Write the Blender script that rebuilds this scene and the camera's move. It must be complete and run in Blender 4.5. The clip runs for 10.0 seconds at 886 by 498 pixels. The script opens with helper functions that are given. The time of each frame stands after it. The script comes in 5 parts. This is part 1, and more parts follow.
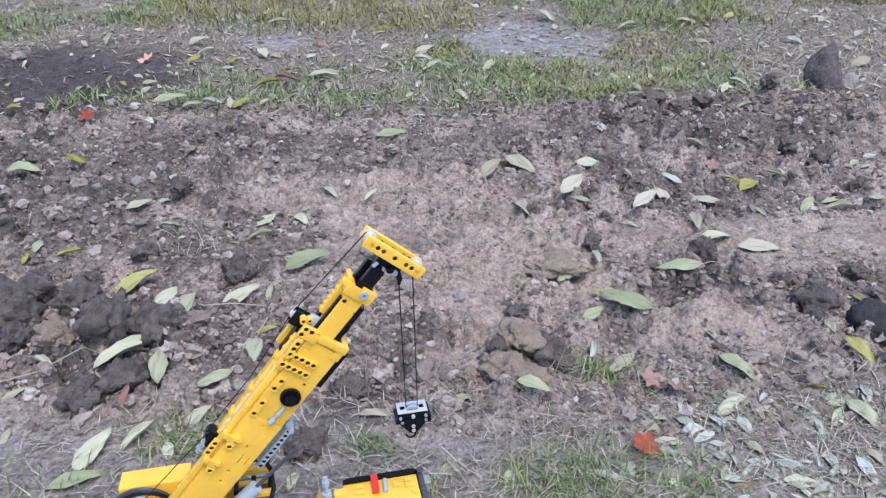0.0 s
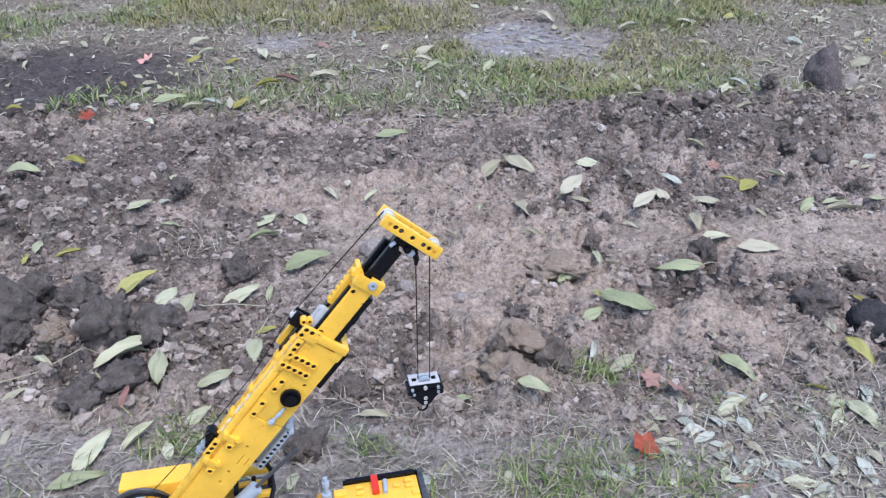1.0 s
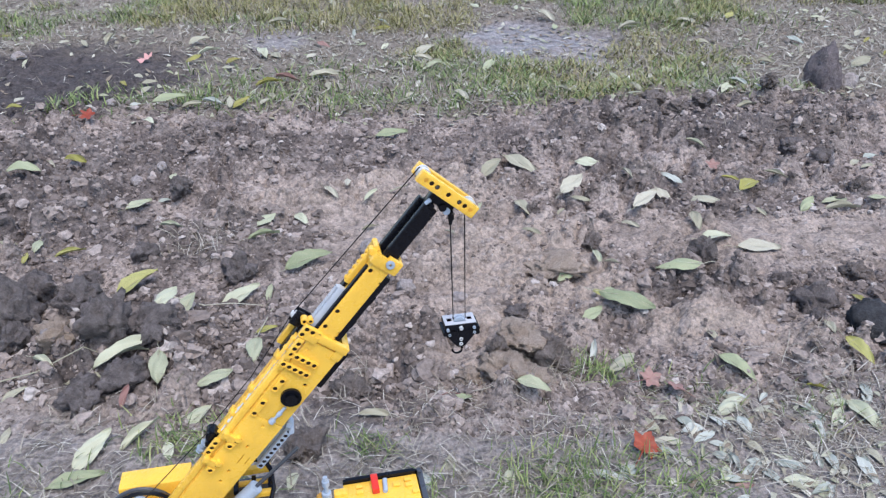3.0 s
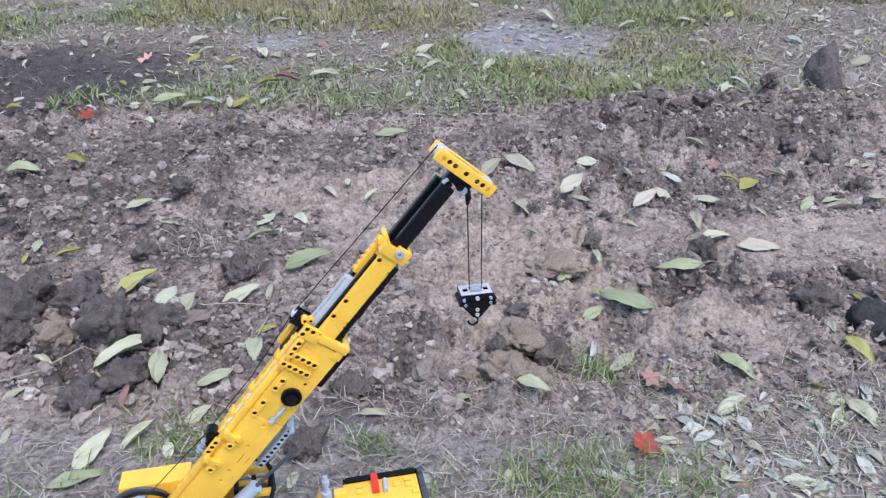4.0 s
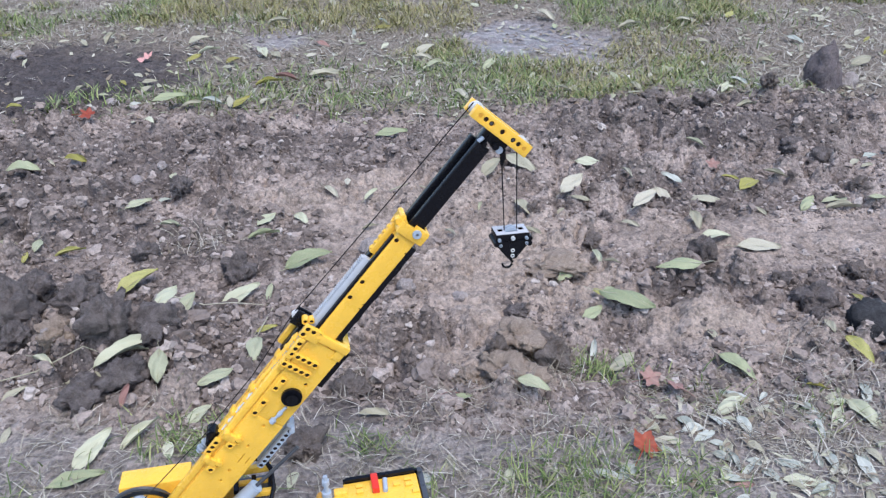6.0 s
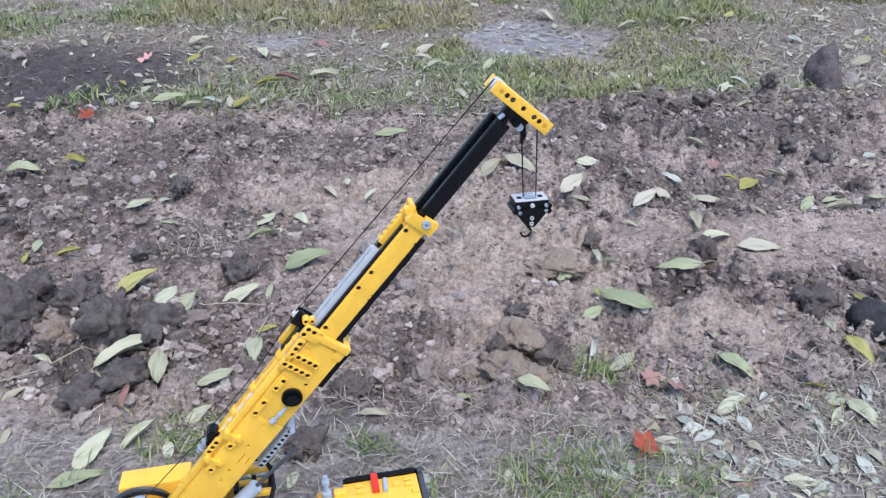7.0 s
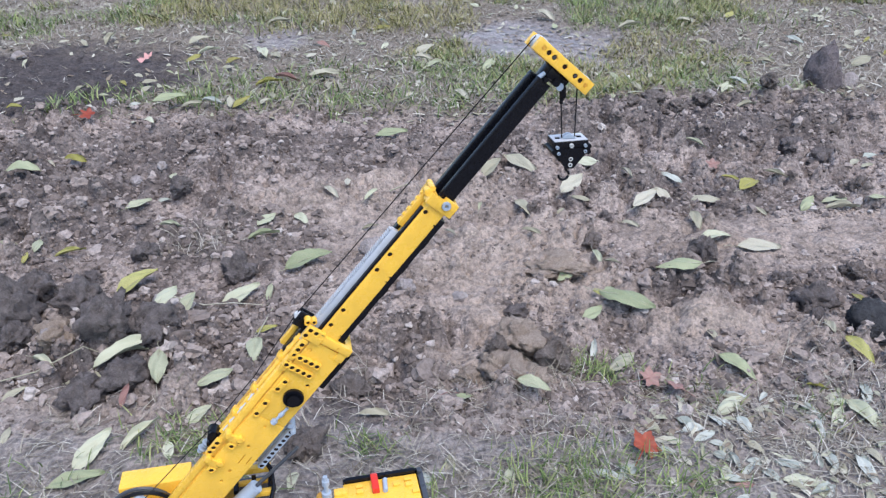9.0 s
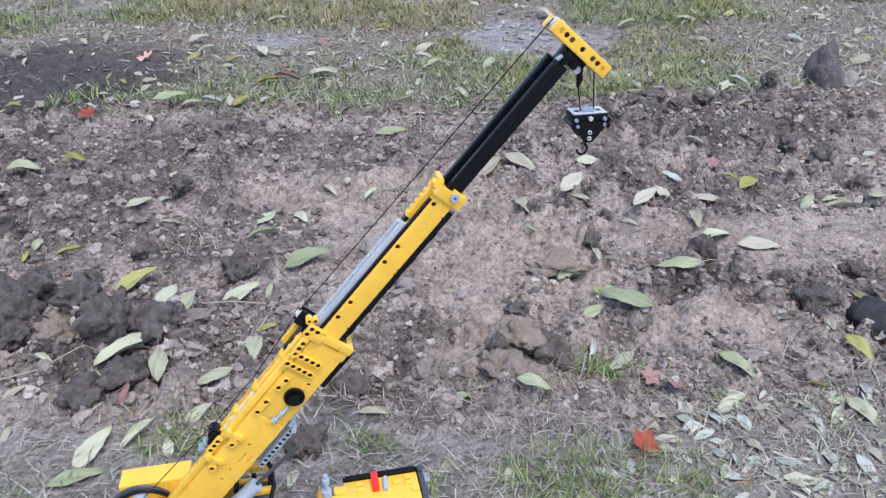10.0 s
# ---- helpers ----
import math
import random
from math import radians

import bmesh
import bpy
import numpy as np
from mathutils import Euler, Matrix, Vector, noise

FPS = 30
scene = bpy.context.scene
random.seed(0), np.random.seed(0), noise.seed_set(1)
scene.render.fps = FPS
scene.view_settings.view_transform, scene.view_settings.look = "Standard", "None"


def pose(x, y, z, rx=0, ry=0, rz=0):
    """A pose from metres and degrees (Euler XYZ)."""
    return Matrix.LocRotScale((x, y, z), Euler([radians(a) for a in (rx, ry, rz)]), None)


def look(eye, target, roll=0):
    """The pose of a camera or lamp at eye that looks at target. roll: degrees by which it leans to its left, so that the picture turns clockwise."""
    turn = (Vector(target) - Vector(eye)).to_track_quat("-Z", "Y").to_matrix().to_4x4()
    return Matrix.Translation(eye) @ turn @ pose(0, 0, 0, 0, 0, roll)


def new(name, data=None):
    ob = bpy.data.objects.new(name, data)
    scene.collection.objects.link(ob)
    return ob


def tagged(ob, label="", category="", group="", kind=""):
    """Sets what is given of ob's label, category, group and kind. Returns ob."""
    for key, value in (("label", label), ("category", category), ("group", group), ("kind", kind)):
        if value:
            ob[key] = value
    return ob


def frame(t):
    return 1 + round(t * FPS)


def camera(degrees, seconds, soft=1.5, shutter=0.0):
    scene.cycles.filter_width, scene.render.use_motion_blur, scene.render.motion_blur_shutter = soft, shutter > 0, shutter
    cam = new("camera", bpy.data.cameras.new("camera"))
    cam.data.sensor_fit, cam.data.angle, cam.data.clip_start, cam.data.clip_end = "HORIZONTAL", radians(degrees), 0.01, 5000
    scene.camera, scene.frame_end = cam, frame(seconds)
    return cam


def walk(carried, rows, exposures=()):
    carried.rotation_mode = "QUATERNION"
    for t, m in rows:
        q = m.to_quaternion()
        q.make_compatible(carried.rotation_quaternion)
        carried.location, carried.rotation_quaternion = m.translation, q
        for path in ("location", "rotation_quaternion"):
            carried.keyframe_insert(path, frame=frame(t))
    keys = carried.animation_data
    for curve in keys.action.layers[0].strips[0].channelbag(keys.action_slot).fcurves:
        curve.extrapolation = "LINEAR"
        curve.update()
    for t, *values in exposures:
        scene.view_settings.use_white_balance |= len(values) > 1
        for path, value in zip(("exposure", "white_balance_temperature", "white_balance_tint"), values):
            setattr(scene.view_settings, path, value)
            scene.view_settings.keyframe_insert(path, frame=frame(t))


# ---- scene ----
cam = camera(62, 10.0, soft=1.3)
TILT = 61.5
# hand-held tripod sag: seconds and degrees of tilt
SAG = [(0, 0), (0.5, 0.02), (1.5, 0.055), (2.0, 0.055), (2.7, 0.01), (3.8, -0.04), (5.0, -0.055), (7.5, -0.055),
       (8.0, -0.045), (8.5, 0.0), (9.0, -0.04), (9.5, -0.1), (10.0, -0.16)]
walk(cam, [(t, pose(0, 0, 0.92, TILT + a)) for t, a in SAG],
     exposures=[(0, 1.17, 6550, 13), (10, 1.17, 6550, 13)])

# ---- light: bright overcast afternoon ----
world = bpy.data.worlds.new("sky")
scene.world = world
world.use_nodes = True
wn = world.node_tree.nodes
sky = wn.new("ShaderNodeTexSky")
sky.sky_type = "NISHITA"
sky.sun_disc = False
sky.sun_elevation, sky.sun_rotation = radians(66), radians(150)
sky.dust_density, sky.air_density, sky.ozone_density = 0.7, 1.0, 1.2
world.node_tree.links.new(sky.outputs[0], wn["Background"].inputs[0])
wn["Background"].inputs[1].default_value = 0.15
sun = new("sun", bpy.data.lights.new("sun", "SUN"))
sun.data.energy, sun.data.angle, sun.data.color = 1.5, radians(38), (1.0, 0.97, 0.94)
sun.matrix_world = look((0, 0, 0), (-0.20, 0.35, -0.915))


# ---- materials ----
def principled(name, rough=0.5, metal=0.0, spec=0.5):
    m = bpy.data.materials.new(name)
    m.use_nodes = True
    b = m.node_tree.nodes["Principled BSDF"]
    b.inputs["Roughness"].default_value = rough
    b.inputs["Metallic"].default_value = metal
    b.inputs["Specular IOR Level"].default_value = spec
    return m, m.node_tree.nodes, m.node_tree.links, b


def noise_node(n, l, scale, detail=4.0, rough=0.6, coord="Object"):
    tc = n.new("ShaderNodeTexCoord")
    t = n.new("ShaderNodeTexNoise")
    t.inputs["Scale"].default_value, t.inputs["Detail"].default_value = scale, detail
    t.inputs["Roughness"].default_value = rough
    l.new(tc.outputs[coord], t.inputs["Vector"])
    return t.outputs["Fac"]


def ramp(n, l, fac, stops):
    r = n.new("ShaderNodeValToRGB")
    while len(r.color_ramp.elements) < len(stops):
        r.color_ramp.elements.new(0.5)
    for e, (p, c) in zip(r.color_ramp.elements, stops):
        e.position, e.color = p, (*c, 1)
    l.new(fac, r.inputs["Fac"])
    return r.outputs["Color"]


def mix(n, l, fac, a, b, mode="MIX"):
    m = n.new("ShaderNodeMix")
    m.data_type, m.blend_type = "RGBA", mode
    for sock, v in ((m.inputs[0], fac), (m.inputs[6], a), (m.inputs[7], b)):
        if isinstance(v, (int, float)):
            sock.default_value = v
        elif isinstance(v, tuple):
            sock.default_value = (*v, 1)
        else:
            l.new(v, sock)
    return m.outputs[2]


def bump(n, l, b, height, strength, distance):
    k = n.new("ShaderNodeBump")
    k.inputs["Strength"].default_value, k.inputs["Distance"].default_value = strength, distance
    l.new(height, k.inputs["Height"])
    l.new(k.outputs[0], b.inputs["Normal"])


def plastic(name, col, rough=0.32, dust=0.12):
    """Moulded toy plastic: a little dust and fine scuffs."""
    m, n, l, b = principled(name, rough, spec=0.5 if sum(col) > 0.05 else 0.22)
    dusty = tuple(c * 0.6 + d * 0.4 for c, d in zip(col, (0.35, 0.3, 0.25)))
    worn = tuple(c * 0.86 for c in col)
    c1 = mix(n, l, ramp(n, l, noise_node(n, l, 45, 5), [(0.35, (0, 0, 0)), (0.75, (1, 1, 1))]), col, worn)
    c2 = mix(n, l, ramp(n, l, noise_node(n, l, 260, 3), [(0.55, (0, 0, 0)), (0.8, (dust,) * 3)]), c1, dusty)
    l.new(c2, b.inputs["Base Color"])
    l.new(ramp(n, l, noise_node(n, l, 90, 4), [(0.3, (rough * 0.8,) * 3), (0.7, (rough * 1.35,) * 3)]), b.inputs["Roughness"])
    bump(n, l, b, noise_node(n, l, 900, 2), 0.04, 0.0004)
    return m


YELLOW = plastic("yellow_plastic", (0.84, 0.49, 0.06), 0.26)
BLACK = plastic("black_plastic", (0.005, 0.0055, 0.008), 0.22, 0.02)
DARK_GREY = plastic("dark_grey_plastic", (0.05, 0.055, 0.065), 0.3)
GREY = plastic("grey_plastic", (0.33, 0.39, 0.46), 0.35)
PALE_GREY = plastic("pale_grey_plastic", (0.55, 0.56, 0.56), 0.35)
RACK = plastic("light_grey_plastic", (0.45, 0.48, 0.52), 0.35)
RED = plastic("red_plastic", (0.65, 0.03, 0.015))
TAN = plastic("amber_plastic", (0.62, 0.30, 0.03), 0.35)
# near-black brown of the discs that paint shade into the pin holes
PIN_SHADE = plastic("dark_pin_plastic", (0.018, 0.009, 0.006), 0.5, 0.02)
TYRE = plastic("rubber", (0.015, 0.015, 0.015), 0.7)
# dark tile's colour is raised to paint in the sky's reflection
SKY_SHEEN = plastic("glossy_grey_plastic", (0.42, 0.43, 0.45), 0.14, 0.02)
CORD = plastic("black_cord", (0.012, 0.011, 0.012), 0.8, 0.0)


def cells(n, l, scale, coord="Object", feature="F1"):
    tc = n.new("ShaderNodeTexCoord")
    t = n.new("ShaderNodeTexVoronoi")
    t.feature = feature
    t.inputs["Scale"].default_value = scale
    l.new(tc.outputs[coord], t.inputs["Vector"])
    return t


def soil_material():
    m, n, l, b = principled("garden_soil", 0.9, spec=0.2)
    at = {}
    for k in ("damp", "sand", "turf", "wet", "mud"):
        a = n.new("ShaderNodeAttribute")
        a.attribute_name = k
        at[k] = a.outputs["Fac"]
    big = noise_node(n, l, 3.1, 6, 0.65)
    mid = noise_node(n, l, 19, 8, 0.78)
    fine = noise_node(n, l, 170, 5, 0.75)
    grit = cells(n, l, 150)
    crumbly = noise_node(n, l, 58, 6, 0.75)
    base = ramp(n, l, mid, [(0.38, (0.095, 0.078, 0.069)), (0.5, (0.245, 0.206, 0.186)), (0.62, (0.43, 0.368, 0.333))])
    base = mix(n, l, ramp(n, l, big, [(0.4, (0, 0, 0)), (0.62, (0.45,) * 3)]), base, (0.27, 0.215, 0.188))
    patch = noise_node(n, l, 6.5, 5, 0.6)
    base = mix(n, l, ramp(n, l, patch, [(0.38, (0.75,) * 3), (0.48, (0, 0, 0))]), base, (0.095, 0.077, 0.069))
    base = mix(n, l, ramp(n, l, patch, [(0.51, (0, 0, 0)), (0.60, (0.7,) * 3)]), base, (0.41, 0.346, 0.308))
    base = mix(n, l, at["sand"], base, ramp(n, l, mid, [(0.3, (0.25, 0.202, 0.168)), (0.7, (0.43, 0.358, 0.305))]))
    base = mix(n, l, at["turf"], base, ramp(n, l, mid, [(0.3, (0.10, 0.085, 0.068)), (0.7, (0.29, 0.25, 0.205))]))
    base = mix(n, l, at["mud"], base, ramp(n, l, mid, [(0.36, (0.15, 0.132, 0.122)), (0.62, (0.32, 0.292, 0.275))]))
    # dark colour for damp soil and for the ledge's painted-in shade
    base = mix(n, l, at["damp"], base, ramp(n, l, mid, [(0.3, (0.035, 0.031, 0.032)), (0.7, (0.115, 0.10, 0.098))]))
    base = mix(n, l, at["wet"], base, ramp(n, l, mid, [(0.35, (0.10, 0.088, 0.086)), (0.65, (0.33, 0.30, 0.29))]))
    # Crumb speckle also paints crease shade: colour darkens where the bump noise dips.
    base = mix(n, l, 0.7, base, ramp(n, l, crumbly, [(0.38, (0.45,) * 3), (0.5, (1.0,) * 3), (0.64, (1.3, 1.28, 1.26))]), "MULTIPLY")
    base = mix(n, l, 0.5, base, ramp(n, l, fine, [(0.34, (0.45,) * 3), (0.5, (1.0,) * 3), (0.66, (1.35, 1.33, 1.30))]), "MULTIPLY")
    base = mix(n, l, 0.2, base, ramp(n, l, grit.outputs["Color"], [(0.1, (0.5,) * 3), (0.9, (1.5, 1.47, 1.43))]), "MULTIPLY")
    l.new(base, b.inputs["Base Color"])
    l.new(mix(n, l, at["wet"], (0.92,) * 3, (0.42,) * 3), b.inputs["Roughness"])
    lumps = cells(n, l, 75)
    h = mix(n, l, 0.4, mid, mix(n, l, 0.2, crumbly, fine))
    h = mix(n, l, 0.3, h, ramp(n, l, lumps.outputs["Distance"], [(0.0, (1, 1, 1)), (0.75, (0, 0, 0))]))
    h = mix(n, l, mix(n, l, at["wet"], (0.0,) * 3, (0.8,) * 3), h, (0.5,) * 3)
    bump(n, l, b, h, 1.0, 0.020)
    return m


SOIL = soil_material()


def island_material(name, stops, rough=0.8, scale=60, bumped=0.4, spec=0.3):
    """Colour differs from piece to piece, with grain inside each piece."""
    m, n, l, b = principled(name, rough, spec=spec)
    g = n.new("ShaderNodeNewGeometry")
    c = ramp(n, l, g.outputs["Random Per Island"], stops)
    f = noise_node(n, l, scale, 5, 0.65)
    c = mix(n, l, 0.7, c, ramp(n, l, f, [(0.3, (0.5,) * 3), (0.7, (1.3, 1.28, 1.25))]), "MULTIPLY")
    l.new(c, b.inputs["Base Color"])
    bump(n, l, b, f, bumped, 0.004)
    return m


CLODS = island_material("soil_crumbs", [(0, (0.10, 0.082, 0.073)), (0.4, (0.185, 0.153, 0.137)), (0.8, (0.30, 0.252, 0.225)), (0.95, (0.36, 0.312, 0.285)), (1, (0.44, 0.40, 0.37))], 0.95, 140)
STRAW = island_material("dry_straw", [(0, (0.14, 0.118, 0.09)), (0.4, (0.25, 0.222, 0.175)), (0.8, (0.37, 0.345, 0.29)), (1, (0.50, 0.48, 0.43))], 0.8, 200, 0.1)
LITTER = island_material("leaf_litter", [(0, (0.16, 0.12, 0.085)), (0.35, (0.27, 0.225, 0.165)), (0.6, (0.30, 0.31, 0.21)), (0.85, (0.42, 0.40, 0.31)), (1, (0.55, 0.53, 0.45))], 0.7, 120, 0.2)
GRASS = island_material("green_grass", [(0, (0.065, 0.105, 0.035)), (0.45, (0.13, 0.19, 0.06)), (0.75, (0.22, 0.28, 0.10)), (1, (0.32, 0.33, 0.15))], 0.6, 200, 0.1)
OLIVE = island_material("olive_grass", [(0, (0.11, 0.11, 0.04)), (0.4, (0.21, 0.21, 0.075)), (0.7, (0.30, 0.27, 0.12)), (1, (0.40, 0.34, 0.21))], 0.65, 200, 0.1)


def clod_material(name, dark, light, scale=40):
    m, n, l, b = principled(name, 0.93, spec=0.25)
    f, g = noise_node(n, l, scale, 7, 0.7), noise_node(n, l, scale * 6, 4, 0.7)
    c = ramp(n, l, f, [(0.3, dark), (0.7, light)])
    c = mix(n, l, 0.5, c, ramp(n, l, g, [(0.3, (0.45,) * 3), (0.7, (1.35,) * 3)]), "MULTIPLY")
    l.new(c, b.inputs["Base Color"])
    bump(n, l, b, mix(n, l, 0.3, f, g), 1.0, 0.03)
    return m


CLOD_DARK = clod_material("damp_clod", (0.085, 0.073, 0.070), (0.27, 0.235, 0.222))
CLOD_TAN = clod_material("dry_clod", (0.31, 0.24, 0.19), (0.50, 0.405, 0.325))
CLOD_BROWN = clod_material("brown_clod", (0.11, 0.091, 0.082), (0.28, 0.237, 0.212))
STONE_PALE = clod_material("pale_stone", (0.30, 0.26, 0.25), (0.46, 0.41, 0.38), 25)
STONE_BLACK = clod_material("black_stone", (0.028, 0.028, 0.031), (0.08, 0.08, 0.084), 25)
STONE_GREY = clod_material("grey_rock", (0.10, 0.085, 0.09), (0.22, 0.19, 0.19), 22)


def leaf_material(name, cols, back):
    """Fallen leaf: each one its own tint, blotched, with pale veins along the blade."""
    m, n, l, b = principled(name, 0.55, spec=0.4)
    o = n.new("ShaderNodeObjectInfo")
    c = ramp(n, l, o.outputs["Random"], cols)
    f = noise_node(n, l, 55, 5, 0.65)
    c = mix(n, l, ramp(n, l, f, [(0.45, (0, 0, 0)), (0.75, (0.75,) * 3)]), c, back)
    w = n.new("ShaderNodeTexWave")
    w.wave_type, w.bands_direction = "BANDS", "DIAGONAL"
    w.inputs["Scale"].default_value, w.inputs["Distortion"].default_value = 38, 2.5
    tc = n.new("ShaderNodeTexCoord")
    l.new(tc.outputs["Object"], w.inputs["Vector"])
    c = mix(n, l, 0.35, c, ramp(n, l, w.outputs["Fac"], [(0.0, (1.3, 1.3, 1.25)), (0.15, (0.95,) * 3), (1, (0.85,) * 3)]), "MULTIPLY")
    l.new(c, b.inputs["Base Color"])
    bump(n, l, b, f, 0.25, 0.003)
    return m


LEAF_GREY = leaf_material("grey_green_leaf", [(0, (0.27, 0.29, 0.185)), (0.5, (0.36, 0.375, 0.26)), (1, (0.44, 0.45, 0.33))], (0.42, 0.40, 0.29))
LEAF_GREEN = leaf_material("green_leaf", [(0, (0.17, 0.205, 0.11)), (0.5, (0.25, 0.285, 0.165)), (1, (0.32, 0.345, 0.215))], (0.34, 0.32, 0.20))
LEAF_PALE = leaf_material("pale_dry_leaf", [(0, (0.25, 0.24, 0.165)), (0.5, (0.34, 0.33, 0.245)), (1, (0.42, 0.40, 0.32))], (0.26, 0.22, 0.155))
LEAF_OLIVE = leaf_material("olive_leaf", [(0, (0.19, 0.175, 0.035)), (0.6, (0.27, 0.255, 0.06)), (1, (0.36, 0.36, 0.13))], (0.16, 0.13, 0.05))
LEAF_SILVER = leaf_material("silvery_leaf", [(0, (0.26, 0.29, 0.245)), (0.5, (0.34, 0.37, 0.325)), (1, (0.43, 0.45, 0.405))], (0.31, 0.31, 0.26))
LEAF_RED = leaf_material("red_leaf", [(0, (0.22, 0.028, 0.014)), (1, (0.30, 0.06, 0.022))], (0.13, 0.035, 0.022))
LEAF_DULL = leaf_material("dull_red_leaf", [(0, (0.22, 0.11, 0.095)), (1, (0.28, 0.155, 0.13))], (0.21, 0.155, 0.13))
LEAF_PINK = leaf_material("pink_leaf", [(0, (0.55, 0.28, 0.25)), (1, (0.58, 0.31, 0.28))], (0.5, 0.22, 0.18))


# ---- mesh helpers ----
def finish(ob, mat, smooth=True):
    ob.data.materials.append(mat)
    for p in ob.data.polygons:
        p.use_smooth = smooth
    if smooth:
        ob.data.set_sharp_from_angle(angle=radians(38))
    return ob


def part(name, bm, mat, parent=None, label="", smooth=True):
    me = bpy.data.meshes.new(name)
    bm.to_mesh(me)
    bm.free()
    ob = finish(new(name, me), mat, smooth)
    if parent is not None:
        ob.parent = parent
    return tagged(ob, label)


def add_box(bm, x0, x1, y0, y1, z0, z1, bev=0.0006, seg=2, m=None):
    r = bmesh.ops.create_cube(bm, size=1.0)
    vs = r["verts"]
    bmesh.ops.transform(bm, verts=vs, matrix=Matrix.LocRotScale(((x0 + x1) / 2, (y0 + y1) / 2, (z0 + z1) / 2), None,
                                                               (abs(x1 - x0), abs(y1 - y0), abs(z1 - z0))))
    if bev:
        es = list({e for v in vs for e in v.link_edges})
        vs = list({v for f in bmesh.ops.bevel(bm, geom=es, offset=bev, segments=seg, profile=0.6, affect="EDGES")["faces"] for v in f.verts} | {v for v in vs if v.is_valid})
    if m is not None:
        bmesh.ops.transform(bm, verts=[v for v in vs if v.is_valid], matrix=m)
    return bm


def add_cyl(bm, a, b, r, seg=20, r2=None, bev=0.0):
    a, b = Vector(a), Vector(b)
    d = b - a
    m = Matrix.Translation((a + b) / 2) @ d.to_track_quat("Z", "Y").to_matrix().to_4x4()
    q = bmesh.ops.create_cone(bm, cap_ends=True, segments=seg, radius1=r, radius2=r if r2 is None else r2, depth=d.length, matrix=m)
    if bev:
        caps = [f for f in {f for v in q["verts"] for f in v.link_faces} if len(f.verts) > 4]
        bmesh.ops.bevel(bm, geom=[e for f in caps for e in f.edges], offset=bev, segments=2, affect="EDGES")
    return bm


def cut(ob, bm):
    """Bores the shapes of bm out of the mesh ob."""
    me = bpy.data.meshes.new("bore")
    bm.to_mesh(me)
    bm.free()
    tool = new("bore", me)
    tool.parent = ob.parent
    mod = ob.modifiers.new("bore", "BOOLEAN")
    mod.operation, mod.solver, mod.object, mod.use_self = "DIFFERENCE", "EXACT", tool, True
    done = bpy.data.meshes.new_from_object(ob.evaluated_get(bpy.context.evaluated_depsgraph_get()))
    ob.modifiers.clear()
    old, name = ob.data, ob.data.name
    ob.data = done
    bpy.data.meshes.remove(old)
    done.name = name
    bpy.data.objects.remove(tool)
    bpy.data.meshes.remove(me)
    for p in done.polygons:
        p.use_smooth = True
    done.set_sharp_from_angle(angle=radians(38))
    return ob


def tube_mesh(name, pts, r, mat, parent=None, label="", seg=8, taper=1.0):
    """A round cord, stalk or hose along pts."""
    bm = bmesh.new()
    rings = []
    for i, p in enumerate(pts):
        p = Vector(p)
        d = (Vector(pts[min(i + 1, len(pts) - 1)]) - Vector(pts[max(i - 1, 0)])).normalized()
        q = d.to_track_quat("Z", "Y")
        k = r * (1 + (taper - 1) * i / (len(pts) - 1))
        rings.append([bm.verts.new(p + q @ Vector((k * math.cos(a), k * math.sin(a), 0))) for a in [2 * math.pi * j / seg for j in range(seg)]])
    for u, v in zip(rings, rings[1:]):
        for j in range(seg):
            bm.faces.new((u[j], u[(j + 1) % seg], v[(j + 1) % seg], v[j]))
    bm.faces.new(rings[0][::-1])
    bm.faces.new(rings[-1])
    return part(name, bm, mat, parent, label)


# ---- the ground ----
def lattice(ix, iy, seed):
    h = (ix.astype(np.int64) * 374761393 + iy.astype(np.int64) * 668265263 + seed * 974634777) & 0xFFFFFFFF
    h = ((h ^ (h >> 13)) * 1274126177) & 0xFFFFFFFF
    return ((h ^ (h >> 16)) & 0xFFFFFF) / 0xFFFFFF


def vnoise(x, y, seed):
    ix, iy = np.floor(x), np.floor(y)
    fx, fy = x - ix, y - iy
    fx, fy = fx * fx * (3 - 2 * fx), fy * fy * (3 - 2 * fy)
    a, b = lattice(ix, iy, seed), lattice(ix + 1, iy, seed)
    c, d = lattice(ix, iy + 1, seed), lattice(ix + 1, iy + 1, seed)
    return (a + (b - a) * fx) * (1 - fy) + (c + (d - c) * fx) * fy


def fbm(x, y, seed, octaves=4, gain=0.5):
    total, amp, norm = 0, 1.0, 0
    for o in range(octaves):
        total = total + amp * vnoise(x * 2 ** o, y * 2 ** o, seed + o * 17)
        norm, amp = norm + amp, amp * gain
    return total / norm


